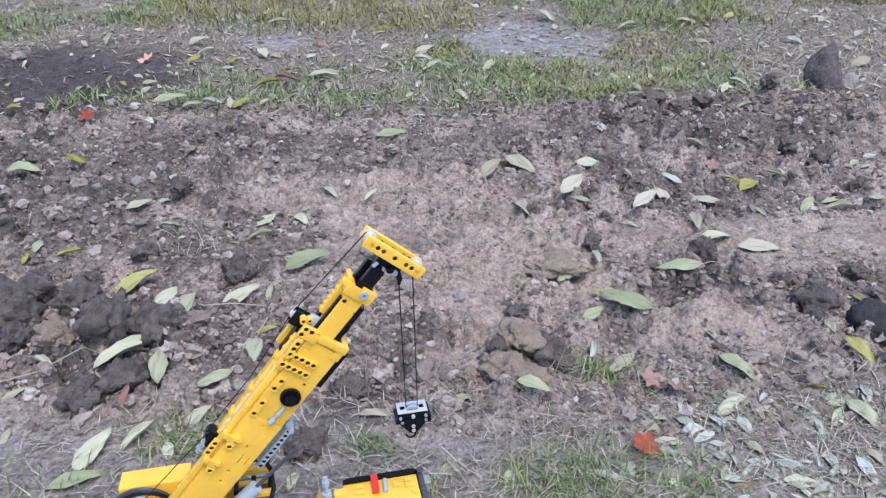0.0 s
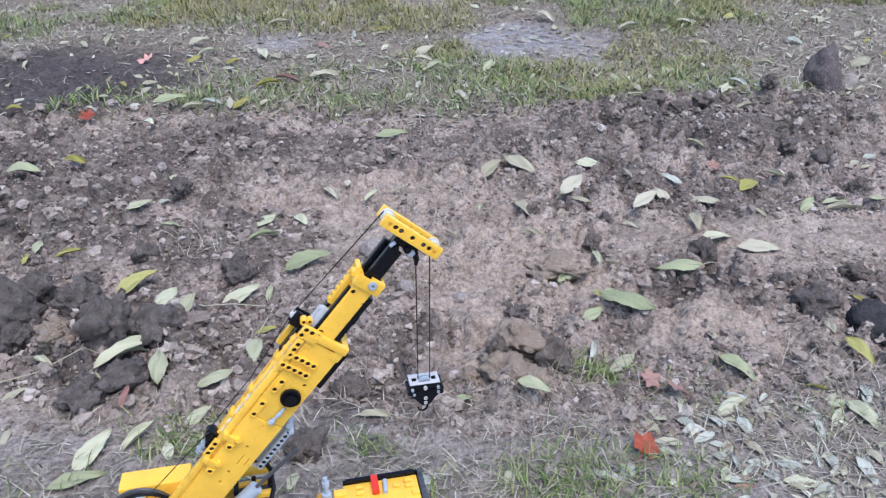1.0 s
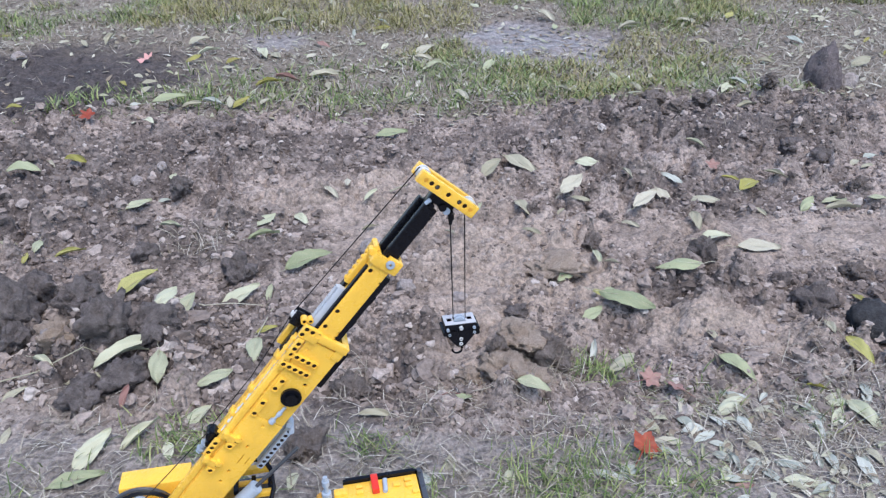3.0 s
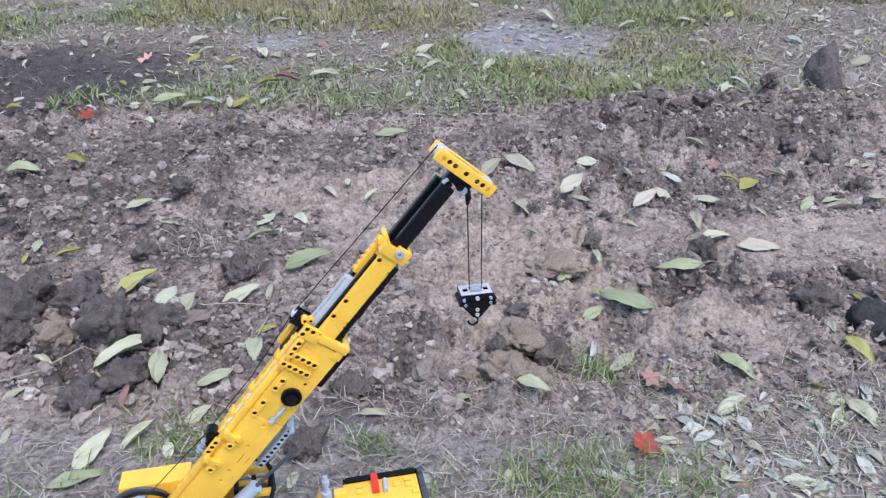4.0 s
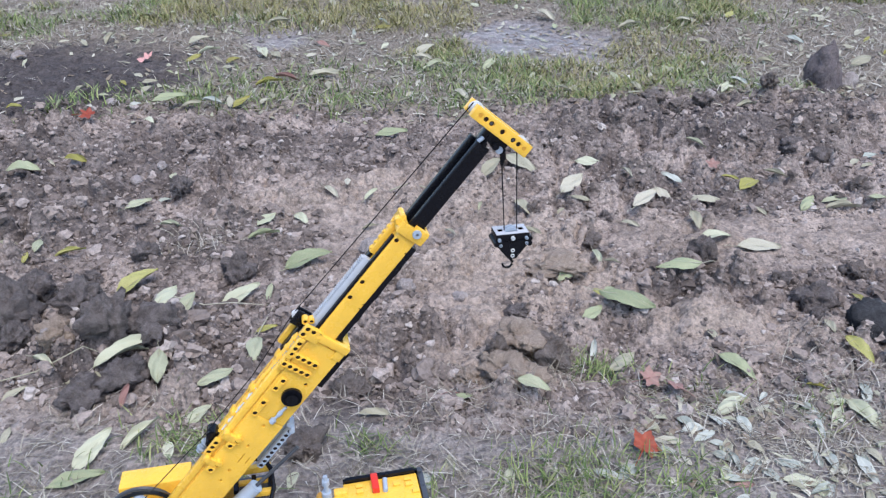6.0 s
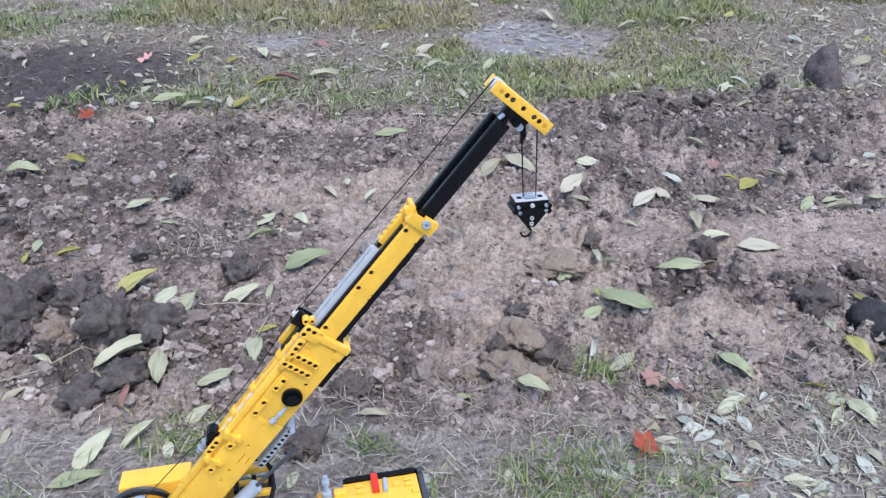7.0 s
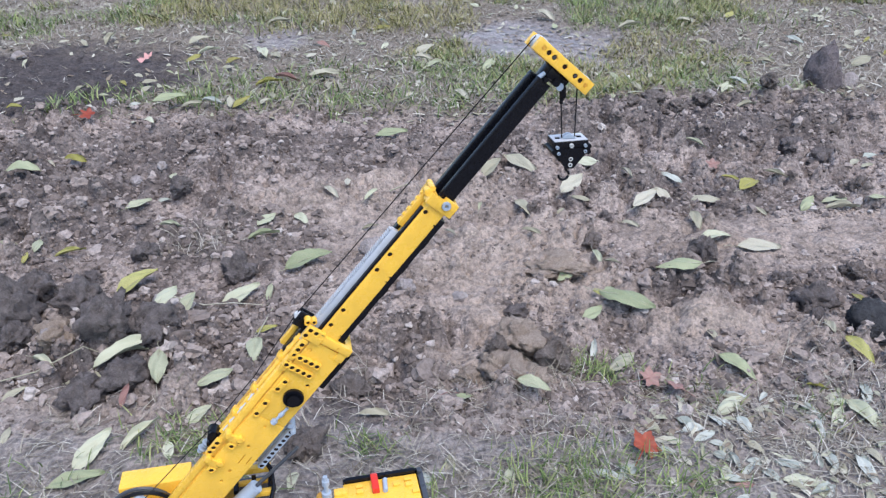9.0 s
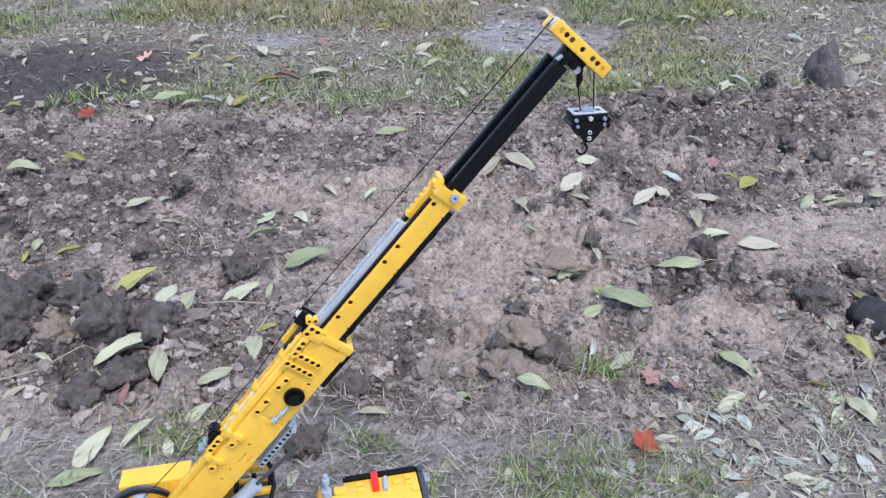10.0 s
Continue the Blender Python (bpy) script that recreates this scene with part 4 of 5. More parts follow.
def blades(name, x, y, length, width, lean, lift, mat, label, category, seed):
    """Narrow bent blades: lean 0 stands, 1 lies flat."""
    rng = np.random.default_rng(seed)
    n = len(x)
    a = rng.random(n) * 6.28
    d = np.stack([np.cos(a), np.sin(a)], -1)
    side = np.stack([-d[:, 1], d[:, 0], np.zeros(n)], -1) * (width / 2)[:, None]
    z = ground_height(x, y) + lift
    rows = []
    bend = (rng.random(n) - 0.5) * 0.5
    for t, k in ((0, 1.0), (0.4, 0.95), (0.75, 0.7), (1.0, 0.12)):
        h = length * t
        out = h * (lean * (0.6 + 0.55 * t))
        up = h * np.sqrt(np.maximum(0.0, 1 - lean ** 2)) * (1 - 0.35 * t * lean)
        q = d * out[:, None] + side[:, :2] / (width / 2)[:, None] * (bend * length * t * t)[:, None]
        c = np.stack([x + q[:, 0], y + q[:, 1], z + up], -1)
        rows += [c - side * k, c + side * k]
    v = np.stack(rows, 1)
    base = (np.arange(n) * 8)[:, None]
    f = np.concatenate([base + np.array([[2 * i, 2 * i + 1, 2 * i + 3, 2 * i + 2]]) for i in range(3)], 0).tolist()
    return scatter_mesh(name, v, f, mat, label, category)


def tufts(rng, spots, per, spread):
    xs, ys = [], []
    for cx, cy, r, k in spots:
        m = int(per * k)
        xs.append(cx + rng.standard_normal(m) * r * spread)
        ys.append(cy + rng.standard_normal(m) * r * spread)
    return np.concatenate(xs), np.concatenate(ys)


def grasses():
    rng = np.random.default_rng(8)
    # meadow behind the bed: clumps of green and olive with straw between
    cn = 3000
    cy = 2.78 + 3.6 * rng.random(cn) ** 1.1
    cx = (rng.random(cn) * 2 - 1) * (0.4 + 0.63 * cy)
    turf, near, wet, damp, sand = zones(cx, cy)
    keep = (rng.random(cn) < turf * (1 - wet) * np.clip(1 - 1.5 * damp, 0, 1)) & (fbm(cx * 1.7, cy * 1.7, 90, 3) > 0.57 - 0.17 * sstep(4.1, 4.6, cy))
    cx, cy = cx[keep], cy[keep]
    kind = fbm(cx * 1.3 + 5, cy * 1.3, 123, 3) + 0.10 * (cy - 3.6)
    for name, sel, mat, per, ln, label in (("green_grass", kind < 0.58, GRASS, 26, 0.055, "short green grass tufts with gaps"),
                                           ("olive_grass", kind > 0.46, OLIVE, 24, 0.06, "olive and yellowing grass tufts")):
        m = int(sel.sum())
        x = (cx[sel][:, None] + 0.05 * rng.standard_normal((m, per))).ravel()
        y = (cy[sel][:, None] + 0.05 * rng.standard_normal((m, per))).ravel()
        n = len(x)
        blades(name, x, y, ln * (0.35 + 0.8 * rng.random(n)) * (1 + 0.7 * sstep(4.1, 4.8, y)), 0.0025 + 0.003 * rng.random(n), 0.45 + 0.54 * rng.random(n), -0.002, mat, label, "grass", 11 if mat is GRASS else 12)
    x, y = tufts(rng, [(-0.95, 3.2, 0.16, 3), (-0.65, 3.15, 0.16, 3), (-0.4, 3.0, 0.12, 2), (0.15, 3.1, 0.14, 3), (0.3, 3.3, 0.16, 3), (0.05, 2.95, 0.1, 1.5), (-1.3, 4.6, 0.25, 3), (-0.95, 4.5, 0.2, 3), (1.15, 3.1, 0.1, 1), (-0.8, 2.95, 0.12, 2), (-1.05, 3.0, 0.1, 2), (-0.25, 2.98, 0.12, 2), (-0.5, 3.4, 0.14, 2), (0.4, 3.05, 0.12, 2), (0.5, 3.4, 0.16, 2), (-1.45, 3.0, 0.1, 1.2), (-1.5, 2.85, 0.08, 1), (1.3, 3.7, 0.18, 1.5), (0.9, 3.4, 0.16, 1.2), (1.9, 4.4, 0.25, 2)], 75, 0.8)
    n = len(x)
    blades("green_grass", x, y, 0.03 + 0.05 * rng.random(n), 0.003 + 0.003 * rng.random(n), 0.35 + 0.6 * rng.random(n), -0.002, GRASS, "lush green grass clumps at the bed's edge", "grass", 18)
    n = 40000
    y = 2.75 + 3.3 * rng.random(n)
    x = (rng.random(n) * 2 - 1) * (0.4 + 0.63 * y)
    turf, near, wet, damp, sand = zones(x, y)
    keep = rng.random(n) < turf * (1 - wet) * np.clip(1 - 1.3 * damp, 0.06, 1)
    x, y = x[keep], y[keep]
    n = len(x)
    blades("dry_grass", x, y, 0.02 + 0.05 * rng.random(n), 0.002 + 0.0025 * rng.random(n), 0.75 + 0.24 * rng.random(n), 0.003, STRAW, "dry straw-coloured grass lying on the turf", "dry grass", 13)
    n = 4200
    y = np.concatenate([2.75 + 2.9 * rng.random(n - 130), 0.82 + 0.3 * rng.random(130)])
    x = np.concatenate([(rng.random(n - 130) * 2 - 1) * 3.2, 0.35 + 0.6 * rng.random(130)])
    keep = rng.random(n) > 0.85 * zones(x, y)[3]
    x, y = x[keep], y[keep]
    n = len(x)
    blades("leaf_litter", x, y, np.where(y > 2, 0.025 + 0.03 * rng.random(n), 0.01 + 0.02 * rng.random(n)), np.where(y > 2, 0.012, 0.005) + 0.01 * rng.random(n), 0.93 + 0.06 * rng.random(n), 0.004, LITTER, "scraps of dead leaves among grass and mud", "leaf litter", 17)
    # foreground strip: trodden straw and a few green tufts
    n = 12500
    y = 0.70 + 0.5 * rng.random(n)
    x = -0.75 + 1.75 * rng.random(n)
    dens = np.clip(fbm(x * 5, y * 5, 140, 3) * 2.6 - 0.7, 0, 1) * (1 - sstep(1.02, 1.22, y - 0.1 * x)) * (0.35 + 0.65 * sstep(-0.3, 0.1, x))
    keep = rng.random(n) < dens
    x, y = x[keep], y[keep]
    n = len(x)
    blades("trodden_straw", x, y, 0.012 + 0.034 * rng.random(n), 0.0010 + 0.0014 * rng.random(n), 0.86 + 0.135 * rng.random(n), 0.003, STRAW, "trodden dry straw on mud beside the crane", "dry grass", 14)
    near_tufts = [(-0.48, 0.98, 0.05, 1.3), (-0.42, 1.0, 0.04, 0.8), (0.16, 0.88, 0.06, 2.2), (0.27, 0.9, 0.06, 2.2), (0.4, 0.87, 0.05, 1.6), (0.31, 1.22, 0.035, 1.6), (-0.13, 0.98, 0.03, 0.7),
                  (0.38, 1.19, 0.04, 0.6), (-0.68, 0.82, 0.06, 0.7), (0.22, 0.83, 0.06, 1.2), (-0.34, 0.87, 0.04, 0.7), (0.72, 1.05, 0.05, 0.5), (0.5, 1.12, 0.05, 0.5), (-0.02, 0.86, 0.03, 0.4)]
    x, y = tufts(rng, near_tufts, 110, 0.8)
    n = len(x)
    blades("green_grass", x, y, 0.018 + 0.03 * rng.random(n), 0.0014 + 0.0016 * rng.random(n), 0.35 + 0.6 * rng.random(n), -0.001, GRASS, "fresh green grass tufts in the mud", "grass", 15)
    dry_tufts = [(-0.62, 1.71, 0.06, 2.6), (0.23, 1.22, 0.03, 2.0), (0.82, 1.16, 0.08, 2.0), (0.72, 1.2, 0.05, 0.8), (-0.17, 1.2, 0.04, 0.7), (0.2, 0.95, 0.06, 1.0), (0.95, 2.55, 0.1, 0.6)]
    x, y = tufts(rng, dry_tufts, 60, 0.8)
    n = len(x)
    blades("dry_grass", x, y, 0.03 + 0.035 * rng.random(n), 0.0012 + 0.001 * rng.random(n), 0.5 + 0.48 * rng.random(n), 0.0, STRAW, "dry rooty grass clump on soil", "dry grass", 16)


grasses()


# ---- fallen leaves ----
LEAF_SHAPES = {}


def leaf_mesh(style, mat):
    """A leaf one metre long, tip towards x: a pointed oval blade, cupped, folded or rolled, and its stalk."""
    if (style, mat.name) in LEAF_SHAPES:
        return LEAF_SHAPES[style, mat.name]
    rnd = random.Random(style * 13 + 1)
    wide, cup, arch, twist = [(0.21, 0.15, 0.05, 0.6), (0.25, 0.3, 0.09, -0.9), (0.18, 0.55, 0.03, 1.2), (0.23, -0.25, 0.10, 0.8), (0.14, 0.9, 0.06, -1.2), (0.28, 0.08, 0.03, 0.3)][style % 6]
    nx, ny = 13, 6
    vs, fs = [], []
    for i in range(nx + 1):
        u = i / nx
        half = wide * (math.sin(math.pi * u ** 0.85) ** 0.8) * (1 + 0.05 * math.sin(u * 23 + style)) + 0.002
        for j in range(-ny, ny + 1):
            v = j / ny
            w = v * half
            z = cup * w * w / max(half, 0.05) + arch * math.sin(math.pi * u) + 0.05 * (u - 0.3) * twist * v + 0.022 * math.sin(9 * u + 5 * v + style) + 0.03 * max(0, u - 0.8)
            z += 0.008 * abs(math.sin(u * 16 - abs(v) * 4))
            z -= 0.012 * math.exp(-(v * 6) ** 2)
            vs.append((u - 0.5, w * math.cos(cup * abs(v) * 0.6), z))
    m = 2 * ny + 1
    for i in range(nx):
        for j in range(m - 1):
            a = i * m + j
            fs.append((a, a + m, a + m + 1, a + 1))
    me = bpy.data.meshes.new("leaf")
    me.from_pydata(vs, [], fs)
    me.materials.append(mat)
    for p in me.polygons:
        p.use_smooth = True
    st = bpy.data.meshes.new("stalk")
    bm = bmesh.new()
    pts = [(-0.5 - 0.28 + 0.28 * k / 5, 0.03 * math.sin(k * 0.9 + style), 0.012 + 0.02 * k / 5 * arch) for k in range(6)] + [(-0.5 + 0.9 * k / 6, 0, arch * math.sin(math.pi * 0.9 * k / 6) - 0.012) for k in range(1, 7)]
    rings = []
    for i, p in enumerate(pts):
        r = 0.011 * (1 - 0.75 * i / len(pts))
        rings.append([bm.verts.new((p[0], p[1] + r * math.cos(a), p[2] + r * math.sin(a))) for a in (0.3, 1.87, 3.44, 5.0)])
    for q, w in zip(rings, rings[1:]):
        for j in range(4):
            bm.faces.new((q[j], w[j], w[(j + 1) % 4], q[(j + 1) % 4]))
    bm.to_mesh(st)
    bm.free()
    st.materials.append(LEAF_PALE)
    LEAF_SHAPES[style, mat.name] = me, st
    return me, st


def place_leaf(x, y, length, turn, mat, label, style, tilt=9.0, lift=0.0):
    me, st = leaf_mesh(style, mat)
    ob = new("leaf", me)
    a = radians(turn)
    dx, dy = math.cos(a) * length * 0.4, math.sin(a) * length * 0.4
    us = np.array([-0.9, -0.45, 0, 0.45, 0.9, -0.3, 0.3, -0.3, 0.3])
    vs = np.array([0, 0, 0, 0, 0, -0.4, -0.4, 0.4, 0.4])
    us, vs = np.concatenate([us, [-1.15, 1.15, 0.7, 0.7, -0.7, -0.7, 0, 0]]), np.concatenate([vs, [0, 0, 0.25, -0.25, 0.25, -0.25, 0.5, -0.5]])
    hs = ground_height(x + us * dx - vs * dy, y + us * dy + vs * dx)
    slope = float(np.polyfit(us, hs, 1)[0])
    slope = max(-0.05 * length, min(0.05 * length, slope))
    pitch = math.atan2(slope, length * 0.4)
    base = float(np.max(hs - us * slope)) - 0.002
    # blades rest on the crumbs or grass behind them, so most lean a little to the open side
    lean = radians(5 + min(12, 4 * y) + random.uniform(-tilt, tilt) * 0.7)
    flat = Euler((0, 0, a)).to_matrix().to_4x4() @ Euler((radians(random.uniform(-tilt, tilt) * 0.6), -pitch, 0)).to_matrix().to_4x4()
    rest = length * 0.2 * math.sin(abs(lean)) * abs(math.cos(a)) + length * 0.4 * math.sin(abs(lean)) * abs(math.sin(a))
    ob.matrix_basis = Matrix.Translation((x, y, base + 0.001 + 0.5 * rest + lift)) @ Euler((lean, 0, 0)).to_matrix().to_4x4() @ flat @ Matrix.Diagonal((length, length * 0.84, length, 1))
    stalk = new("stalk", st)
    stalk.parent = ob
    return tagged(ob, label, "leaf", "fallen leaves")


OVAL_DULL = [
    (-0.621, 3.861, 0.104, -36), (0.497, 0.882, 0.036, 3)]
NARROW_DULL = [
    (-0.691, 3.248, 0.119, -14), (-0.603, 1.096, 0.056, 88)]
OVAL_GREY = [
    (-0.888, 3.657, 0.15, -63), (0.458, 4.774, 0.079, 78), (-0.851, 2.16, 0.068, -68), (-0.885, 1.945, 0.083, 46), (-0.961, 1.539, 0.047, -82), (0.727, 1.744, 0.091, 12),
    (1.301, 2.013, 0.057, 3), (-0.611, 1.375, 0.11, 74), (-0.577, 1.408, 0.092, 78), (-0.481, 1.481, 0.12, 49), (-0.567, 1.178, 0.109, -75), (-0.459, 1.068, 0.064, 56),
    (-0.608, 0.953, 0.104, 69), (-0.452, 1.161, 0.075, 12), (0.169, 1.08, 0.076, -40), (0.11, 0.892, 0.059, 79), (0.54, 1.079, 0.08, 35), (0.774, 1.044, 0.088, -72),
    (0.593, 0.884, 0.064, -11)]
NARROW_GREY = [
    (-1.176, 3.732, 0.127, 47), (-0.043, 3.507, 0.124, 47), (-0.746, 1.811, 0.064, 23), (-0.215, 2.005, 0.066, 64), (0.106, 1.934, 0.062, 79), (1.185, 2.033, 0.086, 11),
    (0.861, 2.376, 0.072, -8), (-0.413, 1.498, 0.063, 90), (-0.774, 1.149, 0.088, -33), (-0.646, 1.203, 0.132, 57), (-0.634, 1.238, 0.051, 32), (0.398, 1.664, 0.069, -65),
    (-0.543, 1.002, 0.094, 62)]
BROAD_GREY = [
    (0.647, 2.735, 0.064, -74), (-1.089, 2.63, 0.075, -36), (-0.493, 1.852, 0.072, 38), (-0.394, 1.842, 0.079, -54), (0.448, 2.138, 0.081, -28), (-0.398, 1.268, 0.096, -79),
    (-0.477, 0.959, 0.05, -69), (-0.249, 0.889, 0.049, -98)]
OVAL_GREEN = [
    (-1.104, 2.897, 0.14, 15), (0.216, 3.473, 0.13, 61), (-1.338, 2.186, 0.102, 22), (-0.182, 2.485, 0.146, -59), (1.087, 1.995, 0.091, 48), (-0.345, 1.647, 0.124, 16),
    (0.316, 1.587, 0.1, 46), (0.418, 1.419, 0.141, -39), (0.397, 1.502, 0.062, 72), (0.339, 1.399, 0.089, 43), (0.59, 1.6, 0.111, 174), (0.59, 1.185, 0.079, -27),
    (-0.61, 0.889, 0.092, 23), (0.687, 0.998, 0.039, 18)]
NARROW_GREEN = [
    (-0.479, 1.753, 0.089, -4)]
OVAL_DULL = [
    (-0.626, 3.888, 0.105, -39), (0.497, 0.881, 0.036, 3)]
NARROW_DULL = [
    (-0.696, 3.269, 0.122, -16), (-0.603, 1.095, 0.058, 88)]
OVAL_GREY = [
    (-0.896, 3.688, 0.15, -63), (0.463, 4.821, 0.08, 77), (-0.865, 2.195, 0.069, -68), (-0.888, 1.952, 0.09, 55), (-0.986, 1.578, 0.067, -74), (0.728, 1.746, 0.084, 4),
    (1.315, 2.035, 0.062, 8), (-0.613, 1.38, 0.11, 75), (-0.575, 1.402, 0.092, 77), (-0.483, 1.485, 0.114, 43), (-0.568, 1.181, 0.109, -75), (-0.46, 1.072, 0.066, 59),
    (-0.608, 0.953, 0.103, 69), (-0.455, 1.171, 0.075, 11), (0.168, 1.073, 0.065, -17), (0.109, 0.891, 0.059, 79), (0.539, 1.076, 0.079, 34), (0.774, 1.045, 0.09, -73),
    (0.593, 0.884, 0.064, -10)]
NARROW_GREY = [
    (-1.176, 3.732, 0.115, 29), (-0.043, 3.518, 0.125, 51), (-0.738, 1.792, 0.07, -2), (-0.217, 2.018, 0.067, 56), (0.106, 1.941, 0.062, 80), (1.188, 2.038, 0.078, 4),
    (0.879, 2.426, 0.079, 3), (-0.412, 1.494, 0.063, 88), (-0.775, 1.151, 0.088, -32), (-0.653, 1.215, 0.15, 73), (-0.636, 1.242, 0.051, 35), (0.396, 1.658, 0.072, -75),
    (-0.543, 1.003, 0.094, 62)]
BROAD_GREY = [
    (0.66, 2.788, 0.065, 43), (-1.111, 2.683, 0.076, -44), (-0.494, 1.856, 0.076, 44), (-0.394, 1.845, 0.079, -58), (0.457, 2.182, 0.083, -25), (-0.399, 1.273, 0.096, -79),
    (-0.478, 0.96, 0.05, -69), (-0.249, 0.889, 0.049, -98)]
OVAL_GREEN = [
    (-1.108, 2.908, 0.142, 12), (0.218, 3.494, 0.131, 62), (-1.354, 2.211, 0.104, 25), (-0.187, 2.557, 0.15, -37), (1.095, 2.011, 0.092, 48), (-0.345, 1.648, 0.125, 17),
    (0.317, 1.59, 0.1, 44), (0.419, 1.422, 0.139, -38), (0.397, 1.501, 0.062, 72), (0.34, 1.405, 0.089, 42), (0.592, 1.604, 0.112, 176), (0.589, 1.183, 0.079, -27),
    (-0.61, 0.889, 0.092, 23), (0.686, 0.997, 0.039, 18)]
NARROW_GREEN = [
    (-0.479, 1.752, 0.085, 7)]
OVAL_DULL = [
    (-0.627, 3.899, 0.091, -37), (0.497, 0.881, 0.036, 3)]
NARROW_DULL = [
    (-0.696, 3.269, 0.122, -17), (-0.602, 1.093, 0.05, 86)]
OVAL_GREY = [
    (-0.896, 3.688, 0.135, -63), (0.464, 4.83, 0.069, 77), (-0.866, 2.197, 0.06, -68), (-0.892, 1.961, 0.091, 59), (-0.972, 1.557, 0.062, -67), (0.727, 1.744, 0.084, 6),
    (1.315, 2.035, 0.063, 15), (-0.616, 1.387, 0.095, 76), (-0.579, 1.413, 0.08, 73), (-0.482, 1.483, 0.118, 47), (-0.571, 1.187, 0.095, -73), (-0.462, 1.076, 0.067, 59),
    (-0.608, 0.954, 0.103, 69), (-0.454, 1.168, 0.075, 17), (0.167, 1.068, 0.065, -15), (0.109, 0.891, 0.051, 79), (0.537, 1.073, 0.069, 35), (0.774, 1.045, 0.09, -73),
    (0.593, 0.884, 0.064, -10)]
NARROW_GREY = [
    (-1.177, 3.735, 0.115, 30), (-0.043, 3.519, 0.108, 52), (-0.734, 1.783, 0.073, -6), (-0.217, 2.02, 0.058, 52), (0.106, 1.939, 0.054, 80), (1.188, 2.037, 0.077, 2),
    (0.892, 2.461, 0.084, 27), (-0.412, 1.495, 0.054, 89), (-0.767, 1.14, 0.075, -33), (-0.652, 1.214, 0.14, 71), (-0.636, 1.241, 0.056, 53), (0.396, 1.658, 0.062, -72),
    (-0.543, 1.003, 0.093, 61)]
BROAD_GREY = [
    (0.662, 2.797, 0.056, 42), (-1.125, 2.717, 0.066, -40), (-0.494, 1.858, 0.074, 42), (-0.393, 1.839, 0.068, -57), (0.459, 2.191, 0.082, -22), (-0.4, 1.274, 0.083, -79),
    (-0.479, 0.963, 0.044, -69), (-0.249, 0.889, 0.043, -98)]
OVAL_GREEN = [
    (-1.11, 2.913, 0.14, 13), (0.218, 3.495, 0.113, 62), (-1.351, 2.206, 0.103, 29), (-0.187, 2.557, 0.129, -37), (1.094, 2.01, 0.079, 48), (-0.345, 1.645, 0.125, 17),
    (0.317, 1.591, 0.086, 44), (0.418, 1.417, 0.137, -35), (0.396, 1.498, 0.054, 72), (0.34, 1.404, 0.077, 41), (0.592, 1.604, 0.111, 175), (0.589, 1.182, 0.079, -23),
    (-0.61, 0.889, 0.092, 23), (0.686, 0.997, 0.035, 18)]
NARROW_GREEN = [
    (-0.478, 1.748, 0.085, 14)]
OVAL_DULL = [
    (-0.626, 3.887, 0.091, -34), (0.499, 0.884, 0.036, 4)]
NARROW_DULL = [
    (-0.696, 3.273, 0.122, -20), (-0.59, 1.072, 0.047, 81)]
OVAL_GREY = [
    (-0.889, 3.66, 0.134, -63), (0.46, 4.794, 0.069, 77), (-0.853, 2.164, 0.059, -68), (-0.9, 1.978, 0.084, 47), (-1.027, 1.645, 0.028, 164), (0.73, 1.751, 0.08, -2),
    (1.298, 2.008, 0.063, -97), (-0.633, 1.424, 0.097, 96), (-0.589, 1.436, 0.081, 96), (-0.483, 1.486, 0.103, 23), (-0.54, 1.123, 0.083, -78), (-0.461, 1.074, 0.067, 63),
    (-0.604, 0.948, 0.103, 69), (-0.452, 1.163, 0.085, 73), (0.171, 1.092, 0.065, -9), (0.109, 0.89, 0.051, 79), (0.549, 1.096, 0.07, 33), (0.775, 1.045, 0.087, -70),
    (0.596, 0.888, 0.064, -10)]
NARROW_GREY = [
    (-1.171, 3.714, 0.124, -8), (-0.043, 3.512, 0.108, 39), (-0.742, 1.8, 0.074, -12), (-0.209, 1.949, 0.056, 60), (0.105, 1.914, 0.053, 77), (1.188, 2.037, 0.065, -26),
    (0.878, 2.424, 0.083, 36), (-0.411, 1.492, 0.054, 85), (-0.768, 1.141, 0.076, -37), (-0.629, 1.172, 0.119, 8), (-0.602, 1.176, 0.054, 0), (0.38, 1.592, 0.06, -81),
    (-0.538, 0.993, 0.097, 67)]
BROAD_GREY = [
    (0.676, 2.858, 0.049, -17), (-1.063, 2.568, 0.063, -44), (-0.495, 1.861, 0.075, 45), (-0.401, 1.874, 0.069, -51), (0.458, 2.187, 0.088, 45), (-0.401, 1.278, 0.083, -79),
    (-0.476, 0.955, 0.043, -69), (-0.25, 0.89, 0.043, -98)]
OVAL_GREEN = [
    (-1.04, 2.731, 0.14, 6), (0.214, 3.434, 0.111, 54), (-1.251, 2.042, 0.102, 47), (-0.191, 2.611, 0.131, -20), (1.103, 2.025, 0.08, 47), (-0.347, 1.657, 0.126, 21),
    (0.308, 1.545, 0.085, 35), (0.421, 1.428, 0.13, -19), (0.382, 1.443, 0.052, 73), (0.325, 1.343, 0.074, 45), (0.543, 1.472, 0.099, 155), (0.596, 1.197, 0.088, -50),
    (-0.606, 0.884, 0.092, 22), (0.689, 1.0, 0.035, 17)]
NARROW_GREEN = [
    (-0.476, 1.741, 0.087, 30)]
OVAL_DULL = [
    (-0.629, 3.906, 0.091, -32), (0.498, 0.884, 0.036, 4)]
NARROW_DULL = [
    (-0.697, 3.274, 0.122, -20), (-0.593, 1.076, 0.05, 88)]
